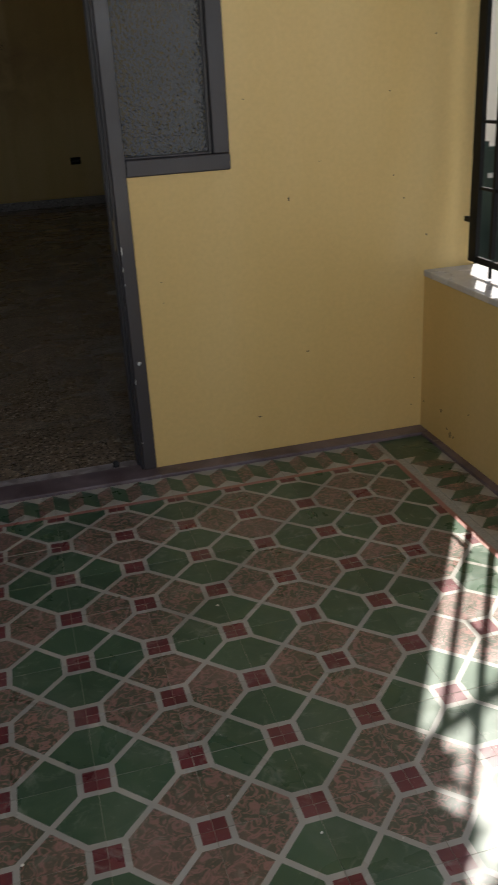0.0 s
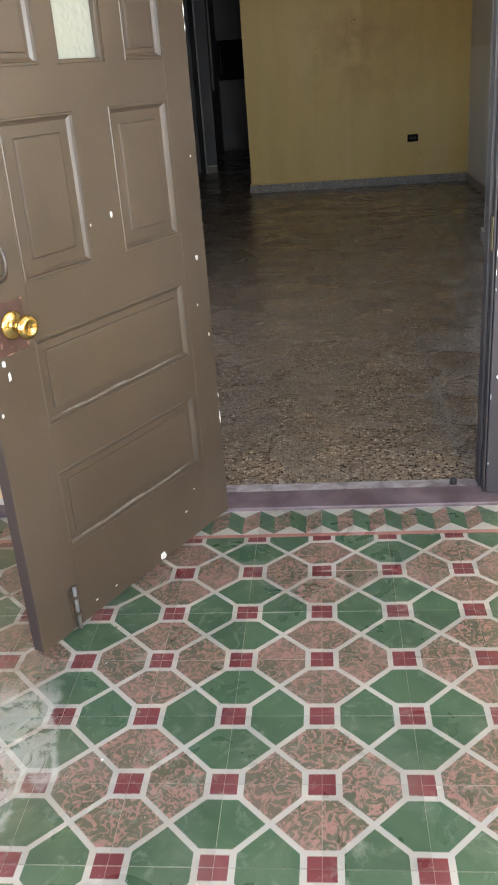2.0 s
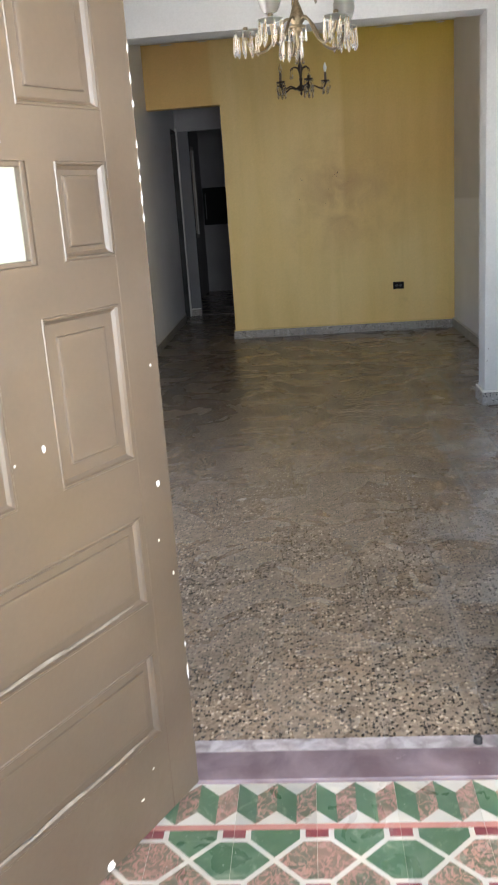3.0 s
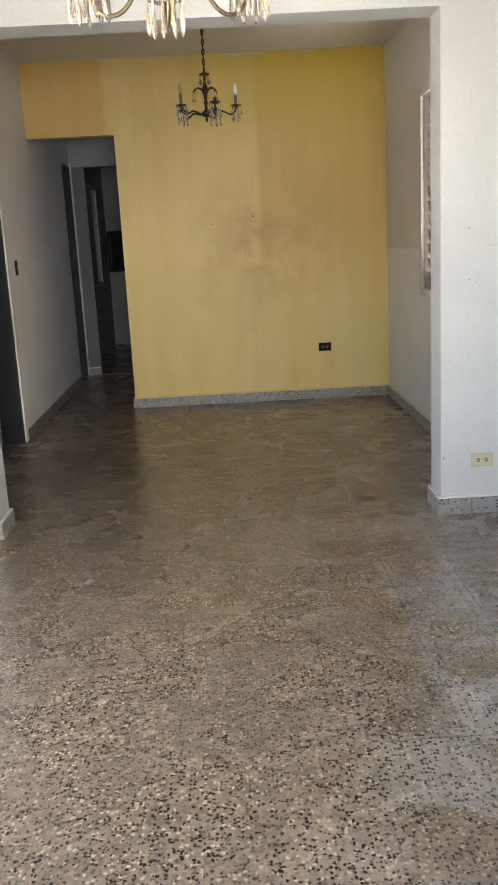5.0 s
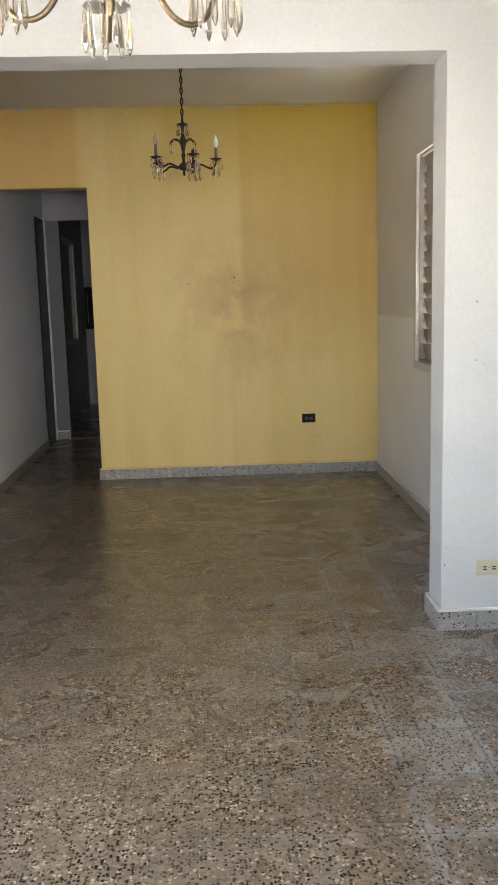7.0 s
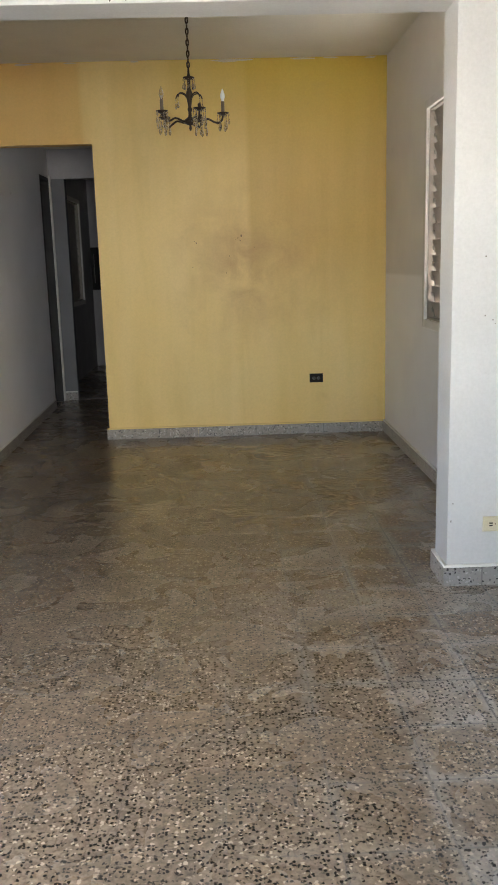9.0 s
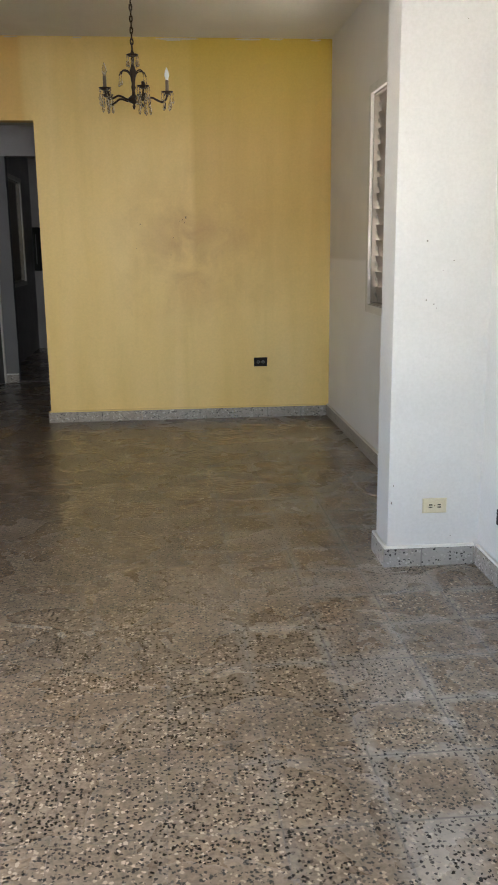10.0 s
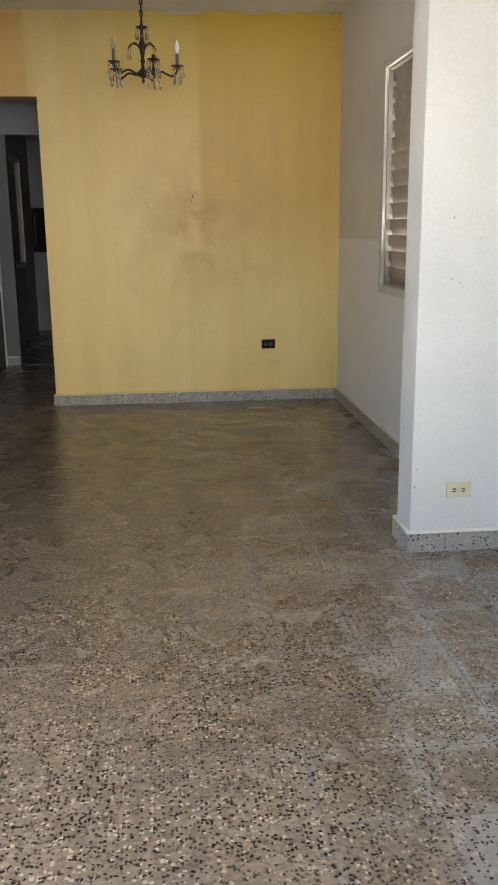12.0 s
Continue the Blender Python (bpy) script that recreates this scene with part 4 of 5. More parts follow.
def chandelier(m, label, spec):
    """A turned stem with curved arms, drip cups, candles or glass shades, and hanging crystal drops. Origin: foot of the stem."""
    c = empty("chandelier", m, label, "chandelier")
    R, metal = spec["reach"], spec["metal"]
    long_drop, small_drop = crystal_mesh(spec["drop"], spec["drop_w"], spec["pear"]), crystal_mesh(spec["drop"] * 0.62, spec["drop_w"] * 0.9, spec["pear"])
    part("stem", lathe(spec["stem"], 18), metal, c, "", True)
    # chain up to the ceiling
    top = spec["stem"][-1][1]
    links, z, k = bmesh.new(), top, 0
    while z < spec["ceiling"] - 0.03:
        pts = []
        for i in range(12):
            a = 2 * math.pi * i / 12
            x, zz = 0.0075 * math.cos(a), spec["link"] * math.sin(a)
            pts.append((x, 0.0, z + spec["link"] + zz) if k % 2 == 0 else (0.0, x, z + spec["link"] + zz))
        tube(pts, spec["wire"], 6, links, True)
        z, k = z + spec["link"] * 1.75, k + 1
    part("chain", links, metal, c)
    part("canopy", lathe([(0, spec["ceiling"]), (0.055, spec["ceiling"]), (0.052, spec["ceiling"] - 0.012), (0.02, spec["ceiling"] - 0.03), (0.006, spec["ceiling"] - 0.04), (0, spec["ceiling"] - 0.04)], 20), metal, c, "", True)
    for n, ang in enumerate(spec["arms"]):
        arm = part("arm", tube(eased([(r * R, 0, z) for r, z in spec["curve"]]), spec["arm_r"], 8), metal, c, "", True)
        arm.matrix_basis = pose(0, 0, 0, 0, 0, ang)
        tip = spec["curve"][-1][1]
        part("drip_cup", lathe([(0, tip), (0.012, tip), (0.020, tip + 0.004), (spec["cup"], tip + 0.014), (spec["cup"] + 0.003, tip + 0.018), (spec["cup"] - 0.004, tip + 0.017), (0.012, tip + 0.010), (0, tip + 0.010)], 16, Matrix.Translation((R, 0, 0))), spec["cup_mat"], arm, "", True)
        kind = spec["lights"][n]
        t0 = tip + 0.0105
        hgt = spec["socket"] if kind != "none" else min(0.03, spec["socket"])
        part("socket", lathe([(0, t0), (0.011, t0), (0.011, t0 + hgt), (0.009, t0 + hgt + 0.003), (0, t0 + hgt + 0.003)], 14, Matrix.Translation((R, 0, 0))), M_CANDLE if kind in ("bulb", "clear") else metal, arm, "", True)
        t1 = t0 + hgt + 0.0035
        if kind in ("bulb", "clear"):
            part("bulb", lathe([(0, t1), (0.008, t1), (0.010, t1 + 0.008), (0.0155, t1 + 0.026), (0.0145, t1 + 0.042), (0.008, t1 + 0.062), (0.002, t1 + 0.076), (0, t1 + 0.078)], 14, Matrix.Translation((R, 0, 0))), M_BULB if kind == "bulb" else M_CRYSTAL, arm, "", True)
        elif kind == "shade":
            part("shade", lathe([(0.022, t1), (0.034, t1 + 0.012), (0.046, t1 + 0.045), (0.045, t1 + 0.075), (0.038, t1 + 0.100), (0.046, t1 + 0.125), (0.043, t1 + 0.125), (0.035, t1 + 0.100), (0.042, t1 + 0.075), (0.043, t1 + 0.045), (0.031, t1 + 0.014), (0.019, t1 + 0.002)], 22, Matrix.Translation((R, 0, 0))), M_SHADE, arm, "frosted tulip glass shade", True)
        rnd = random.Random(n + 7)
        for i in range(spec["drops"]):
            a = 2 * math.pi * (i + 0.3 * rnd.random()) / spec["drops"]
            drop(arm, long_drop if (i + n) % 3 or spec["long_only"] else small_drop, (R + spec["cup"] * math.cos(a), spec["cup"] * math.sin(a), tip + 0.012), 60 * rnd.random())
    for r, z, count in spec["rings"]:
        part("crown_ring", lathe([(r - 0.004, z), (r, z + 0.003), (r + 0.003, z + 0.008), (r, z + 0.010), (0.008, z + 0.012), (0.008, z + 0.003)], 18), metal, c, "", True)
        for i in range(count):
            a = 2 * math.pi * i / count
            drop(c, small_drop, (r * math.cos(a), r * math.sin(a), z + 0.002), 25 * i)
    for ang in spec["sprigs"]:
        s = part("sprig", tube(eased([(0.008, 0, spec["sprig_z"]), (0.025, 0, spec["sprig_z"] + 0.035), (0.05, 0, spec["sprig_z"] + 0.048), (0.076, 0, spec["sprig_z"] + 0.042), (0.088, 0, spec["sprig_z"] + 0.018)], 3), 0.0042, 6), metal, c, "", True)
        s.matrix_basis = pose(0, 0, 0, 0, 0, ang)
        drop(s, small_drop, (0.088, 0, spec["sprig_z"] + 0.018), 10)
    return c


chandelier(pose(0.062, 6.355, 2.355), "small dark bronze chandelier with candle bulbs and hanging crystal drops", dict(
    pear=True, link=0.019, wire=0.0052,
    reach=0.215, metal=M_BRONZE, drop=0.108, drop_w=0.0100, ceiling=ZC - 2.355, cup=0.037, cup_mat=M_BRONZE, socket=0.074, drops=6, long_only=False, arm_r=0.0068,
    stem=[(0, 0), (0.006, 0.006), (0.010, 0.02), (0.006, 0.034), (0.034, 0.046), (0.046, 0.058), (0.034, 0.072), (0.012, 0.090), (0.010, 0.115), (0.016, 0.135), (0.010, 0.150), (0.017, 0.195), (0.022, 0.23), (0.011, 0.265), (0.010, 0.322), (0.015, 0.334), (0.008, 0.35), (0.006, 0.385), (0, 0.388)],
    curve=[(0.10, 0.060), (0.25, 0.058), (0.42, 0.070), (0.56, 0.072), (0.72, 0.055), (0.86, 0.048), (0.96, 0.066), (1.0, 0.092)],
    arms=[0, -72, 72, 144, 216], lights=["bulb", "none", "none", "none", "clear"], rings=[(0.036, 0.322, 8)], sprigs=[-40, 20, 90, 180, 215], sprig_z=0.185))

chandelier(pose(0.048, 2.25, 2.084), "aged brass chandelier with tulip glass shades and long crystal drops", dict(
    pear=False, link=0.022, wire=0.0028,
    reach=0.228, metal=M_OLDBRASS, drop=0.094, drop_w=0.0085, ceiling=ZC - 2.084, cup=0.050, cup_mat=M_SHADE, socket=0.026, drops=9, long_only=True, arm_r=0.0062,
    stem=[(0, 0), (0.005, 0.003), (0.005, 0.010), (0.0095, 0.024), (0.007, 0.045), (0.006, 0.052), (0.010, 0.058), (0.011, 0.064), (0.020, 0.068), (0.024, 0.080), (0.016, 0.095), (0.028, 0.11), (0.032, 0.13), (0.022, 0.16), (0.010, 0.19), (0.010, 0.26), (0.020, 0.29), (0.012, 0.33), (0.008, 0.40), (0, 0.405)],
    curve=[(0.09, 0.115), (0.2, 0.125), (0.34, 0.098), (0.46, 0.050), (0.58, 0.018), (0.72, 0.006), (0.86, 0.016), (0.96, 0.045), (1.0, 0.075)],
    arms=[242, 26, 98, 170, -46], lights=["shade", "shade", "none", "none", "none"], rings=[(0.05, 0.30, 8), (0.035, 0.085, 6)], sprigs=[20, 100, 180, 260, 320], sprig_z=0.22))


# ---- sockets and switches ----
def wall_plate(name, m, w, h, plate, face, label, sockets, category="outlet"):
    """A cover plate in the x-z plane facing -y."""
    o = empty(name, m, label, category)
    part("cover", ring_panel(-w / 2, w / 2, -h / 2, h / 2, [(0, 0), (0, -0.003), (0.004, -0.006), (0.007, -0.0065)]), plate, o)
    for x in sockets:
        s = part("receptacle", lathe([(0, 0.0066), (0.0135, 0.0066), (0.0135, 0.0085), (0.0125, 0.0095), (0, 0.0095)], 18), face, o)
        s.matrix_basis = pose(x, 0, 0, 90)
        part("slots", boxes([((-0.0085, -0.0085, 0.0096), (0.0085, -0.0030, 0.0103)), ((-0.0085, 0.0030, 0.0096), (0.0085, 0.0085, 0.0103))]), M_BLACKPL, s)
    part("screw", lathe([(0, 0.0066), (0.003, 0.0066), (0.0025, 0.0078), (0, 0.008)], 10), M_OLDBRASS, o).matrix_basis = pose(0, 0, 0, 90)
    return o


wall_plate("wall_outlet", pose(1.038, YY - 0.0002, 0.492), 0.118, 0.078, M_BROWNPL, M_GREYPL, "dark brown double outlet on the ochre wall", (-0.021, 0.021))
wall_plate("wall_outlet", pose(1.457, YB - 0.0002, 0.292), 0.116, 0.072, M_IVORY, M_IVORY, "ivory double outlet on the white pier", (-0.021, 0.021))
wall_plate("wall_outlet", pose(XF - 0.0002, 3.92, 0.30, 0, 0, -90), 0.118, 0.072, M_BLACKPL, M_BLACKPL, "black outlet low on the white wall", (-0.021, 0.021))
sw = wall_plate("light_switch", pose(XL + 0.0002, 6.95, 1.39, 0, 0, 90), 0.075, 0.118, M_BROWNPL, M_BROWNPL, "dark switch plate on the off-white wall", (), "switch")
part("toggle", boxes([((-0.005, -0.016, -0.009), (0.005, -0.0066, 0.009))], 0.001), M_IVORY, sw)


# ---- louvred windows ----
def louvre_window(name, m, width, z0, z1, label, slats, tilt):
    """A casing with tilted slats; the wall's face is the x-z plane, the room on -y."""
    w = empty(name, m, label, "window", "", "structure")
    c = 0.055
    part("casing", boxes([((-c, -0.022, z0 - c), (0, 0.0, z1 + c)), ((width, -0.022, z0 - c), (width + c, 0.0, z1 + c)), ((0, -0.0215, z1), (width, 0.0, z1 + c)), ((0, -0.0215, z0 - c), (width, 0.0, z0))], 0.003), M_CASING, w)
    part("liner", boxes([((0.0005, 0.0005, z0 + 0.001), (0.014, 0.10, z1 - 0.001)), ((width - 0.014, 0.0005, z0 + 0.001), (width - 0.0005, 0.10, z1 - 0.001)), ((0.0145, 0.0005, z0 + 0.0005), (width - 0.0145, 0.10, z0 + 0.014)), ((0.0145, 0.0005, z1 - 0.014), (width - 0.0145, 0.10, z1 - 0.0005))]), M_SLAT, w)
    step = (z1 - z0 - 0.03) / slats
    slat = clip = None
    for i in range(slats):
        z = z0 + 0.015 + step * (i + 0.5)
        if slat is None:
            slat = part("slat", boxes([((0.015, -0.004, -step * 0.54), (width - 0.015, 0.004, step * 0.54))], 0.0015), M_SLAT, w)
            clip = part("slat_clip", boxes([((0.0155, -0.018, -0.012), (0.030, -0.0045, 0.016)), ((0.0155, -0.010, -step * 0.5), (0.020, -0.0045, -0.0122))], 0.002), M_CLIP, w)
            a, b = slat, clip
        else:
            a, b = new("slat", slat.data), new("slat_clip", clip.data)
            a.parent = b.parent = w
        a.matrix_basis = pose(0, 0.045, z, tilt)
        b.matrix_basis = pose(width - 0.046, 0.045, z, tilt)
        e = new("slat_clip", clip.data)
        e.parent, e.matrix_basis = w, pose(0, 0.045, z, tilt)
    return w


louvre_window("window_1", pose(XR, 6.41, 0, 0, 0, -90), 1.03, 1.085, 2.47, "white-cased window with dusty grey louvre slats, nearly shut", 13, 15)
louvre_window("window_2", pose(-1.75, 11.95, 0, 0, 0, 90), 0.95, 1.05, 2.37, "white-cased window with pale louvre slats in the back room", 12, 5)


# ---- nail holes and scuffs ----
M_HOLE = plain("dark_nail_hole", (0.085, 0.055, 0.032), 0.9)
M_BAREPLASTER = plain("bare_plaster", (0.60, 0.54, 0.44), 0.85)
M_SCUFF = plain("brown_scuff", (0.20, 0.13, 0.06), 0.8)


def wall_marks(wall, face, turn, rows, seed):
    """Small holes and scrapes: rows of place along the wall, height, half width, half height."""
    for i, (a, z, w, h) in enumerate(rows):
        at = (a, face) if turn in (0, 180) else (face, a)
        c = part("nail_hole" if w < 0.004 else "scuff", chip((w, h), seed + i, 0.0006), M_HOLE if w < 0.004 else M_SCUFF if w < 0.015 else M_BAREPLASTER, bpy.data.objects[wall])
        c.matrix_basis = pose(at[0], at[1], z, 0, 0, turn)


wall_marks("wall_facade", YF - 0.0003, 180, [(1.486, 1.234, 0.003, 0.003), (1.635, 0.748, 0.0035, 0.004), (0.662, 0.683, 0.002, 0.002), (0.663, 0.612, 0.002, 0.002), (1.175, 0.373, 0.008, 0.003), (0.981, 0.147, 0.009, 0.003), (0.98, 1.237, 0.003, 0.002),
    (1.121, 0.916, 0.0025, 0.009), (1.504, 0.962, 0.0025, 0.003), (1.544, 0.883, 0.002, 0.004), (1.591, 0.102, 0.0025, 0.003), (1.649, 1.40, 0.003, 0.003), (1.235, 1.029, 0.002, 0.002), (1.60, 0.21, 0.002, 0.003)], 300)
wall_marks("wall_parapet_side", 1.6317, 90, [(0.08, 0.127, 0.0038, 0.009), (0.005, 0.061, 0.006, 0.012), (0.222, 0.117, 0.003, 0.004), (-0.02, 0.06, 0.003, 0.005), (-0.119, 0.184, 0.002, 0.003), (0.03, 0.075, 0.005, 0.005)], 330)
wall_marks("pier_right", YB - 0.0003, 180, [(1.38, 1.502, 0.0035, 0.0035), (1.502, 1.417, 0.003, 0.002), (1.384, 1.246, 0.0038, 0.0035), (1.418, 1.228, 0.0032, 0.003), (1.259, 0.394, 0.003, 0.004), (1.52, 2.40, 0.003, 0.002), (1.455, 1.375, 0.0025, 0.0015), (1.252, 0.31, 0.003, 0.008), (1.54, 0.14, 0.0025, 0.002), (1.43, 1.21, 0.0022, 0.002)], 350)
wall_marks("wall_dining", YY - 0.0003, 180, [(0.382, 1.712, 0.0035, 0.006), (0.411, 1.73, 0.008, 0.012), (0.305, 1.564, 0.003, 0.006), (0.026, 1.679, 0.006, 0.006), (-0.011, 1.478, 0.003, 0.004), (0.276, 1.423, 0.003, 0.006), (0.524, 1.629, 0.003, 0.003), (0.40, 1.69, 0.004, 0.008), (0.36, 1.70, 0.003, 0.003), (0.01, 1.69, 0.003, 0.004)], 370)
wall_marks("wall_dining", YY - 0.0003, 180, [(-1.33, ZC - 0.012, 0.09, 0.011), (-0.95, ZC - 0.008, 0.06, 0.007), (-0.42, ZC - 0.008, 0.05, 0.006), (0.33, ZC - 0.013, 0.13, 0.014), (0.47, ZC - 0.010, 0.08, 0.010), (0.95, ZC - 0.011, 0.10, 0.010), (1.18, ZC - 0.008, 0.07, 0.008), (1.52, ZC - 0.012, 0.05, 0.010)], 410)
wall_marks("wall_right_front", XF - 0.0003, 90, [(3.885, 0.215, 0.022, 0.026)], 390)

# ---- inner doors ----
def inner_door(name, m, width, height, label, opened):
    """A flat dark frame round an opening in the left wall, with its leaf. x runs along the wall, +y into the room beyond."""
    d = empty(name, m, label, "door", "", "structure")
    part("jamb", box((0.0005, 0.0, 0), (0.035, 0.178, height), 0.002), M_DOORDARK, d)
    part("jamb", box((width - 0.035, 0.0, 0), (width - 0.0005, 0.178, height), 0.002), M_DOORDARK, d)
    part("head", box((0.0355, 0.0, height - 0.035), (width - 0.0355, 0.178, height - 0.0005), 0.002), M_DOORDARK, d)
    leaf = part("leaf", box((0, -0.035, 0.01), (width - 0.075, 0, height - 0.045), 0.003), M_DOORDARK, d, "dark painted door leaf")
    leaf.matrix_basis = pose(0.037, 0.15, 0, 0, 0, opened)
    part("leaf_knob", lathe([(0, 0.0), (0.026, 0.0), (0.024, 0.006), (0.010, 0.01), (0.010, 0.03), (0.024, 0.04), (0.024, 0.05), (0, 0.056)], 16), M_OLDBRASS, leaf, "", True).matrix_basis = pose(width - 0.13, -0.035, 0.95, 90)
    return d


inner_door("door_1", pose(XL, 5.75, 0, 0, 0, 90), 0.88, 2.485, "dark painted door standing ajar beside the dining room", 60)
inner_door("door_2", pose(XL - 0.064, 9.80, 0, 0, 0, 90), 0.50, 2.47, "narrow dark door standing ajar in the corridor", 20)

structure("threshold_rear", box((-1.475, 10.352, -0.02), (-0.682, 10.468, 0.004), 0.001), M_NOSING, "pale worn threshold strip in the passage", "threshold")
# unseen wall added to block daylight behind window_2
structure("wall_yard_left", box((-2.45, 10.6, -0.25), (-2.3, 15.0, 4.0)), M_NEIGHBOUR, "added unseen wall that keeps daylight off the back room's window")
structure("door_casing", boxes([((XL - 0.002, 6.632, 0), (XL + 0.012, 6.69, 2.53))], 0.002), M_BEAD, "white painted casing at the edge of a doorway", "trim")
structure("door_casing_rear", boxes([((XL - 0.075, 10.285, 0), (XL - 0.045, 10.329, 2.50))], 0.002), M_CASING, "greyed white casing at the corridor door", "trim")

cab = empty("wall_cabinet", pose(-1.70, 13.86, 1.17), "black wall cabinet on the back room's end wall", "cabinet")
part("body", box((0, -0.36, 0), (0.75, -0.0005, 0.62), 0.004), M_BLACKPL, cab)
part("cabinet_door", box((0.004, -0.378, 0.004), (0.372, -0.3605, 0.616), 0.003), M_BLACKPL, cab)
part("cabinet_door", box((0.378, -0.378, 0.004), (0.746, -0.3605, 0.616), 0.003), M_BLACKPL, cab)
part("cabinet_handle", tube([(0.05, -0.385, 0.1), (0.05, -0.40, 0.12), (0.05, -0.40, 0.5), (0.05, -0.385, 0.52)], 0.006, 8), M_GREYPL, cab)


# ---- outside ----
def leaf_crown(centre, radius, count, seed, size):
    rnd = random.Random(seed)
    bm = bmesh.new()
    clumps = [Vector((rnd.gauss(0, 0.45), rnd.gauss(0, 0.45), rnd.gauss(0, 0.35))) for _ in range(14)]
    for i in range(count):
        c = clumps[i % len(clumps)]
        p = Vector(centre) + Vector([radius[k] * (c[k] + rnd.gauss(0, 0.22)) for k in range(3)])
        q = Euler((rnd.uniform(-1, 1), rnd.uniform(-1, 1), rnd.uniform(0, 6.3))).to_matrix()
        s = size * rnd.uniform(0.6, 1.3)
        pts = [(0, 0, 0), (0.3 * s, 0.4 * s, 0.05 * s), (0.0, s, -0.1 * s), (-0.3 * s, 0.4 * s, 0.05 * s)]
        v = [bm.verts.new(p + q @ Vector(a)) for a in pts]
        bm.faces.new((v[0], v[1], v[2]))
        bm.faces.new((v[0], v[2], v[3]))
    return bm


tree = empty("tree", pose(3.6, 0.6, -0.25), "leafy yard tree shading the porch", "tree")
part("trunk", tube([(0, 0, 0), (0.03, 0.04, 1.2), (-0.05, 0.0, 2.4), (-0.3, 0.1, 3.4), (-0.7, 0.2, 4.2)], [0.13, 0.11, 0.09, 0.07, 0.035], 10), M_BARK, tree, "", True)
part("limb", tube([(-0.1, 0.02, 2.7), (0.3, 0.5, 3.5), (0.6, 0.9, 4.3)], [0.06, 0.045, 0.02], 8), M_BARK, tree, "", True)
part("limb", tube([(-0.3, 0.1, 3.4), (-0.9, 0.3, 3.9), (-1.4, 0.3, 4.4)], [0.05, 0.035, 0.015], 8), M_BARK, tree, "", True)
part("crown", leaf_crown((-1.42, -0.05, 4.55), (0.36, 0.42, 0.45), 140, 3, 0.15), M_LEAF, tree)
part("crown", leaf_crown((0.6, 0.9, 4.8), (1.0, 1.0, 0.7), 1200, 4, 0.14), M_LEAF, tree)

structure("wall_neighbour", box((4.6, -6.0, -0.25), (4.8, 14.0, 4.2)), M_NEIGHBOUR, "pale cream rendered wall across the yard")
structure("wall_house_side", boxes([((XR + 0.1805, 8.06, -0.25), (XR + 0.2, 14.0, 3.2))]), M_YELLOW, "ochre outer wall of the house")
gate = empty("yard_gate", pose(4.19, 3.6, -0.25), "dark green sheet-metal yard gate with a white rail", "gate")
part("gate_panel", box((-0.37, -0.015, 0.05), (0.37, 0.015, 0.92), 0.004), M_GATE, gate)
part("gate_rail", box((-0.37, -0.04, 0.72), (0.37, -0.016, 0.755), 0.003), M_BEAD, gate)
part("gate_rail", box((-0.37, -0.035, 0.922), (0.37, -0.010, 0.95), 0.003), M_GATE, gate)
for gx in (-0.4, 0.378):
    part("gate_post", box((gx - 0.03, -0.03, 0), (gx + 0.03, 0.03, 0.99), 0.004), M_GATE, gate)

# ---- floor pieces ----
floor_porch = empty("floor_porch", Matrix.Identity(4), "patterned cement tiles in green, rust and cream with red corner squares", "floor", "", "structure")
A, RED, RIM, BAND = 0.0995, 0.0272, 0.0405, 0.0090


def pattern_tile():
    """One cement tile: quarter red squares at the corners, cream rims and diagonals, two green and two swirled fields."""
    bm = bmesh.new()
    made = {}

    def v(x, y):
        key = (round(x, 5), round(y, 5))
        if key not in made:
            made[key] = bm.verts.new((x, y, 0))
        return made[key]

    def face(pts, slot):
        f = bm.faces.new([v(*p) for p in pts])
        f.material_index = slot

    e, w, d = A, A - RIM, BAND
    r = A - RED
    for k in range(4):
        q = [lambda x, y: (x, y), lambda x, y: (-y, x), lambda x, y: (-x, -y), lambda x, y: (y, -x)][k]
        face([q(r, r), q(e, r), q(e, e), q(r, e)], 0)
        face([q(0, 0), q(d, 0), q(w + d, w), q(e, w), q(e, r), q(r, r), q(r, e), q(w, e), q(w, w + d), q(0, d)], 1)
        face([q(-w, e), q(-w, w + d), q(0, d), q(w, w + d), q(w, e)], 2 if k in (0, 3) else 3)
    rim = [ed for ed in bm.edges if len(ed.link_faces) == 1]
    ext = bmesh.ops.extrude_edge_only(bm, edges=rim)
    for g in ext["geom"]:
        if isinstance(g, bmesh.types.BMVert):
            g.co.z = -0.006
    for f in bm.faces:
        f.normal_update()
        if abs(f.normal.z) < 0.5:
            f.material_index = 4
    bmesh.ops.recalc_face_normals(bm, faces=bm.faces)
    me = bpy.data.meshes.new("tile")
    bm.to_mesh(me)
    bm.free()
    for mm in (M_RED, M_CREAM, M_SWIRL, M_GREEN, M_JOINT):
        me.materials.append(mm)
    if sum(p.normal.z for p in me.polygons if abs(p.normal.z) > 0.5) < 0:
        me.flip_normals()
    return me


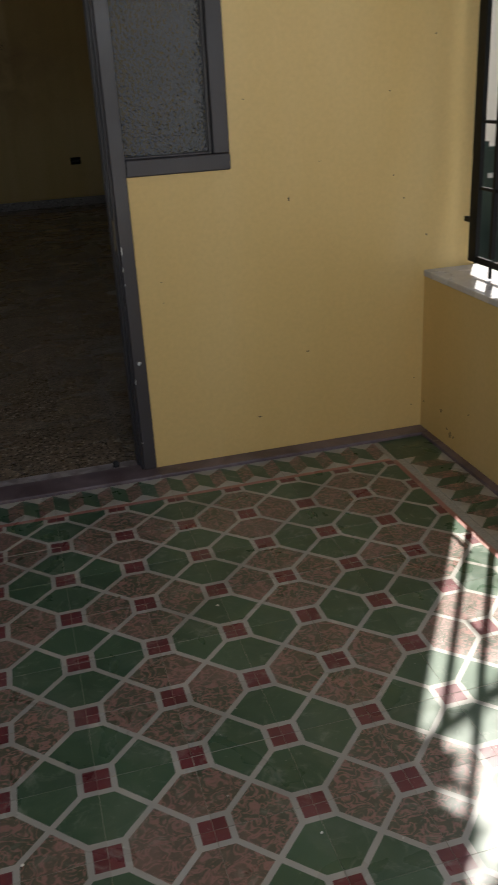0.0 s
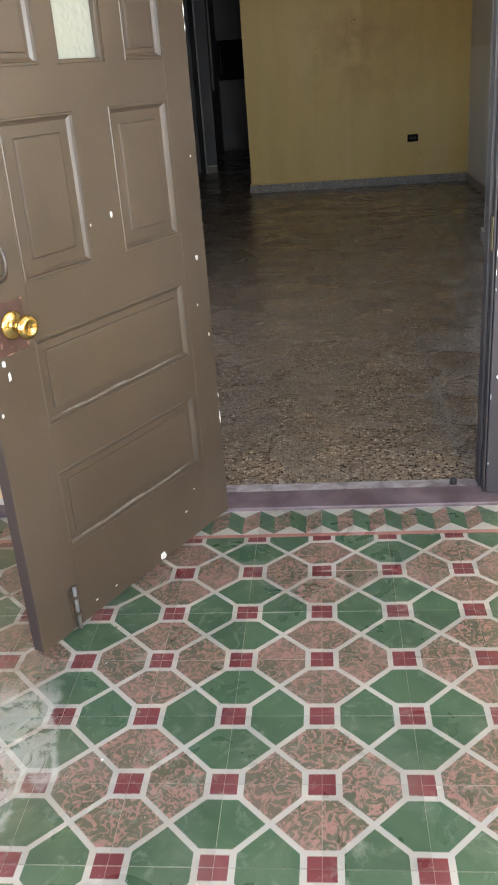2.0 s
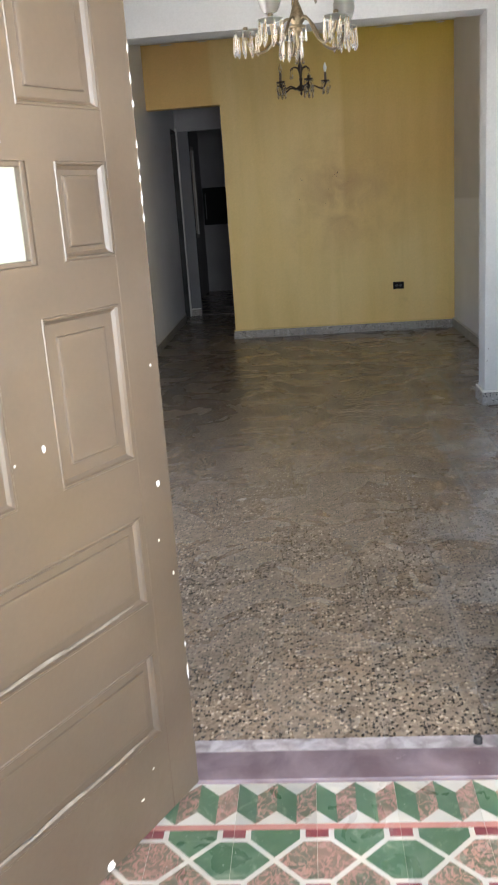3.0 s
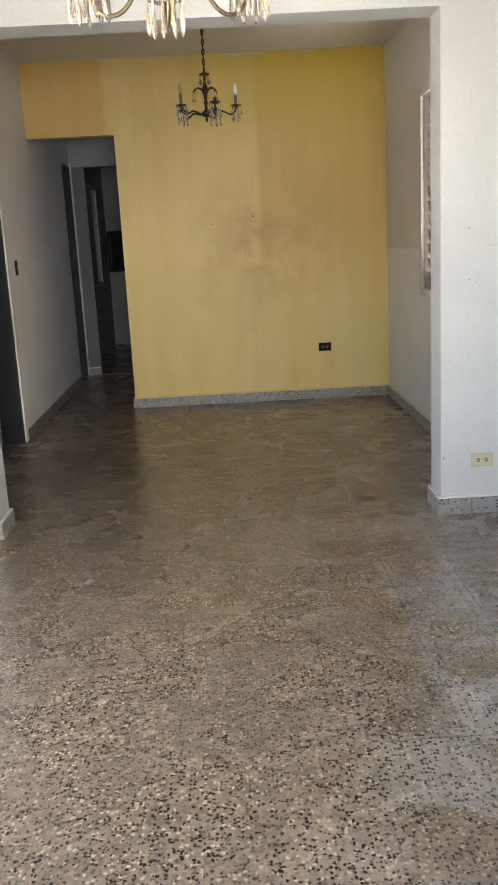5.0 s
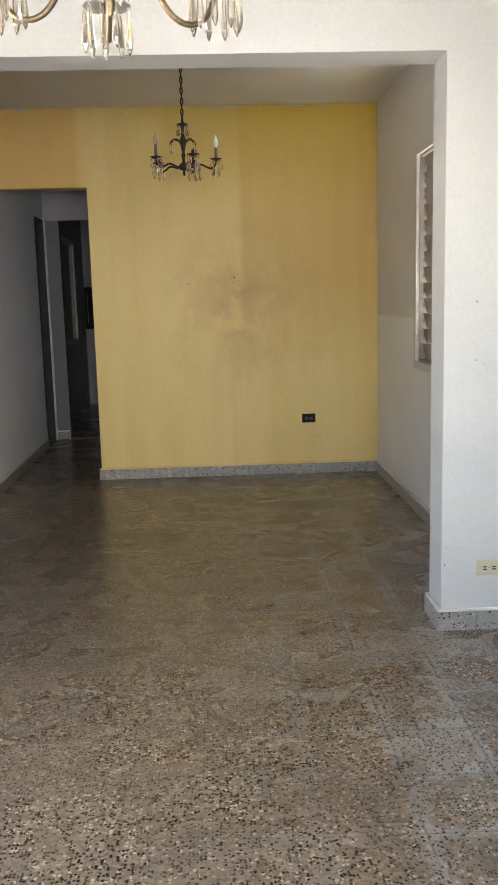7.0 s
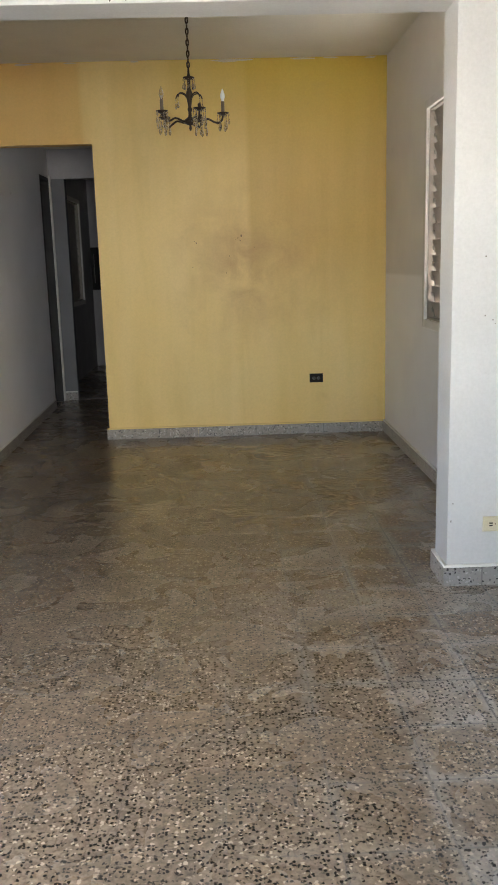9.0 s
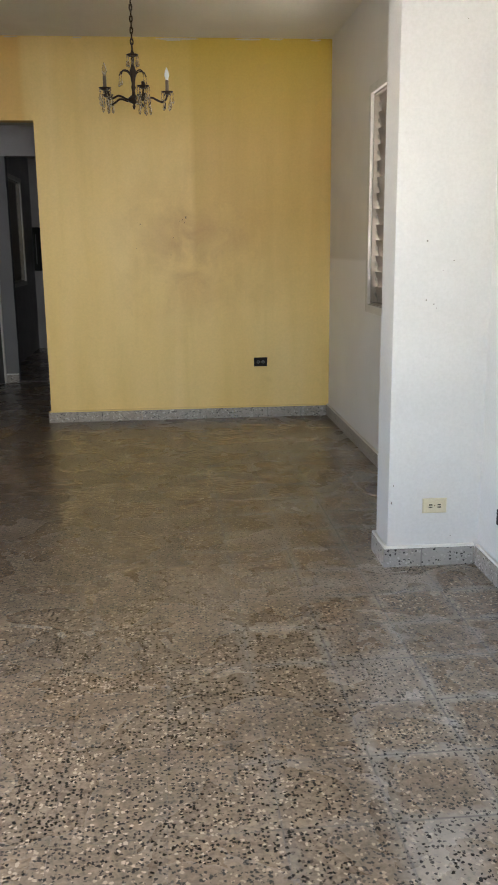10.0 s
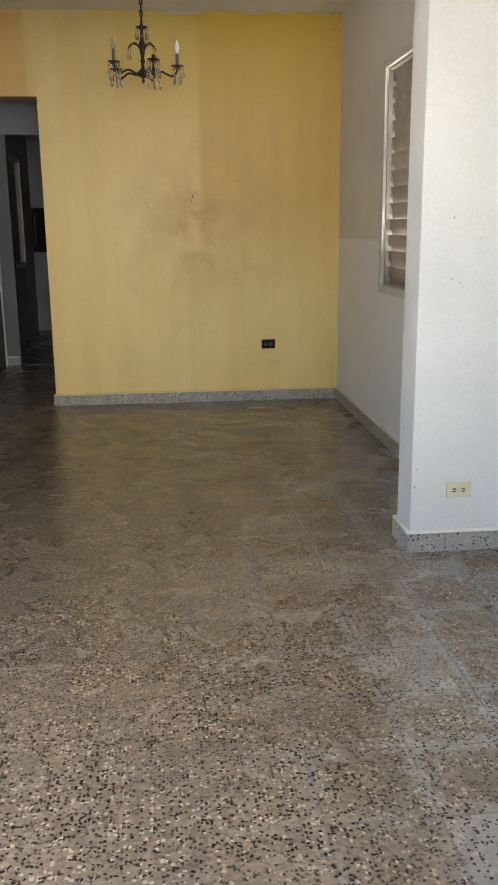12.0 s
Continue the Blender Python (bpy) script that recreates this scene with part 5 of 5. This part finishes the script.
TILE = pattern_tile()
rnd = random.Random(11)
for ix in range(-8, 7):
    for iy in range(-16, 0):
        x, y = 0.2 * ix + 0.1, 0.2 * iy + 0.1
        # swirled fields lie on every other joint line, green ones between
        north_swirl = round((y + 0.1) / 0.2) % 2 == 1
        east_swirl = round((x + 0.1) / 0.2) % 2 == 0
        turn = {(True, True): 0, (True, False): 90, (False, False): 180, (False, True): 270}[(north_swirl, east_swirl)]
        t = new("tile", TILE)
        t.parent = floor_porch
        t.matrix_basis = pose(x, y, rnd.uniform(-0.0004, 0.0004), rnd.uniform(-0.12, 0.12), rnd.uniform(-0.12, 0.12), turn)


def border_tile():
    """A border tile, 20 by 15 cm: cream triangles above and below a folded band of green and swirled lozenges."""
    bm = bmesh.new()
    y0, y1, h = 0.0195, 0.1715, 0.046
    e = 0.0994

    def face(pts, slot):
        f = bm.faces.new([bm.verts.new((x, y, 0)) for x, y in pts])
        f.material_index = slot

    for k in range(2):
        x = -0.1 + 0.1 * k
        a, b, c = max(x, -e), x + 0.05, min(x + 0.1, e)
        face([(a, y1), (b, y1 - h), (c, y1)], 1)
        face([(a, y0), (b, y0), (a, y0 + h)], 1)
        face([(b, y0), (c, y0), (c, y0 + h)], 1)
        face([(a, y0 + h), (b, y0), (b, y1 - h), (a, y1)], 3)
        face([(b, y0), (c, y0 + h), (c, y1), (b, y1 - h)], 2)
    bmesh.ops.remove_doubles(bm, verts=bm.verts, dist=0.0001)
    rim = [ed for ed in bm.edges if len(ed.link_faces) == 1]
    ext = bmesh.ops.extrude_edge_only(bm, edges=rim)
    for g in ext["geom"]:
        if isinstance(g, bmesh.types.BMVert):
            g.co.z = -0.006
    bmesh.ops.recalc_face_normals(bm, faces=bm.faces)
    me = bpy.data.meshes.new("border_tile")
    bm.to_mesh(me)
    bm.free()
    for mm in (M_RED, M_CREAM, M_SWIRL, M_GREEN, M_JOINT):
        me.materials.append(mm)
    if sum(p.normal.z for p in me.polygons if abs(p.normal.z) > 0.5) < 0:
        me.flip_normals()
    return me


BORDER = border_tile()
STRIP = box((-0.0994, 0.0006, -0.006), (0.0994, 0.0188, -0.0002))
strip_ob = part("border_strip", STRIP, M_STRIP, floor_porch)
strip_ob.matrix_basis = pose(-1.5, 0, 0)
first = True
for ix in range(-8, 7):
    x = 0.2 * ix + 0.1
    t = new("border_tile", BORDER)
    t.parent, t.matrix_basis = floor_porch, pose(x, 0, 0)
    if not first:
        s = new("border_strip", strip_ob.data)
        s.parent, s.matrix_basis = floor_porch, pose(x, 0, 0)
    first = False
for iy in range(-16, 0):
    y = 0.2 * iy + 0.1
    t = new("border_tile", BORDER)
    t.parent, t.matrix_basis = floor_porch, pose(1.4295, y, 0, 0, 0, -90)
    s = new("border_strip", strip_ob.data)
    s.parent, s.matrix_basis = floor_porch, pose(1.4, y, 0, 0, 0, -90)
part("corner_tile", box((1.4205, 0.0006, -0.006), (1.601, 0.1715, -0.0003)), M_GREEN, floor_porch)

floor_inside = empty("floor_inside", Matrix.Identity(4), "speckled brown-grey terrazzo tiles, worn and faintly jointed", "floor", "", "structure")
GX, GY, G = 0.497, 4.19, 0.30


def slab_mesh(w, h):
    bm = box((-w / 2, -h / 2, -0.02), (w / 2, h / 2, 0))
    top = [ed for ed in bm.edges if all(vv.co.z > -0.001 for vv in ed.verts)]
    bmesh.ops.bevel(bm, geom=top, offset=0.0006, segments=1, affect="EDGES")
    me = bpy.data.meshes.new("terrazzo_tile")
    bm.to_mesh(me)
    bm.free()
    me.materials.append(M_TERRAZZO)
    return me


SLABS = {}
for ix in range(-7, 4):
    for iy in range(-13, 13):
        ya, yb = max(GY + G * iy, 0.353), GY + G * (iy + 1)
        if yb - ya < 0.02:
            continue
        key = round(yb - ya, 4)
        if key not in SLABS:
            SLABS[key] = slab_mesh(G - 0.0006, yb - ya - 0.0006)
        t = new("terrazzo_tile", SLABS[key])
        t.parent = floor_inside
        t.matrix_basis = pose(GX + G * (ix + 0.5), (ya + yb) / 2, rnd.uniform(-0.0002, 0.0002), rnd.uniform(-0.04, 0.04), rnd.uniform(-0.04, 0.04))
far = bmesh.new()
for ix in range(-8, 0):
    for iy in range(13, 33):
        if ix > -4 and iy < 21:
            continue
        cx, cy = GX + G * (ix + 0.5), GY + G * (iy + 0.5)
        add_box(far, (cx - G / 2 + 0.0004, cy - G / 2 + 0.0004, -0.02), (cx + G / 2 - 0.0004, cy + G / 2 - 0.0004, -0.0004))
tagged(part("far_tiles", far, M_TERRAZZO, floor_inside), kind="stuff")

# a broken spot in the tiles, down to the mortar
hole = bmesh.new()
edge = random.Random(21)
ring = [hole.verts.new((0.105 * (0.7 + 0.45 * edge.random()) * math.cos(a), 0.085 * (0.7 + 0.45 * edge.random()) * math.sin(a), 0.0016)) for a in (2 * math.pi * i / 17 for i in range(17))]
mid = [hole.verts.new((v.co.x * 0.55, v.co.y * 0.55, 0.0016 + 0.004 * edge.random())) for v in ring]
low = [hole.verts.new((v.co.x * 1.02, v.co.y * 1.02, -0.004)) for v in ring]
for i in range(17):
    j = (i + 1) % 17
    hole.faces.new((ring[i], ring[j], mid[j], mid[i]))
    hole.faces.new((low[i], low[j], ring[j], ring[i]))
hole.faces.new(mid)
bmesh.ops.recalc_face_normals(hole, faces=hole.faces)
part("mortar_patch", hole, M_MORTAR, floor_porch, "rough brown mortar where tiles broke away").matrix_basis = pose(-0.815, -0.93, 0, 0, 0, 20)
crumb = None
for i in range(26):
    x, y, s0 = edge.uniform(-1.1, 1.3), edge.uniform(-1.5, 0.1), edge.uniform(0.0018, 0.0048)
    c = bmesh.new()
    bmesh.ops.create_icosphere(c, subdivisions=1, radius=s0)
    for v in c.verts:
        v.co = Vector((v.co.x * edge.uniform(0.6, 1.3), v.co.y * edge.uniform(0.6, 1.3), v.co.z * 0.45 * edge.uniform(0.7, 1.2)))
    g = link_mesh("plaster_crumb", c, M_CHIP if i % 3 == 0 else M_MORTAR)
    g.matrix_world = pose(x, y, s0 * 0.35)
    tagged(g, "tiny crumb of fallen plaster on the tiles", "debris", "crumbs on the porch floor")
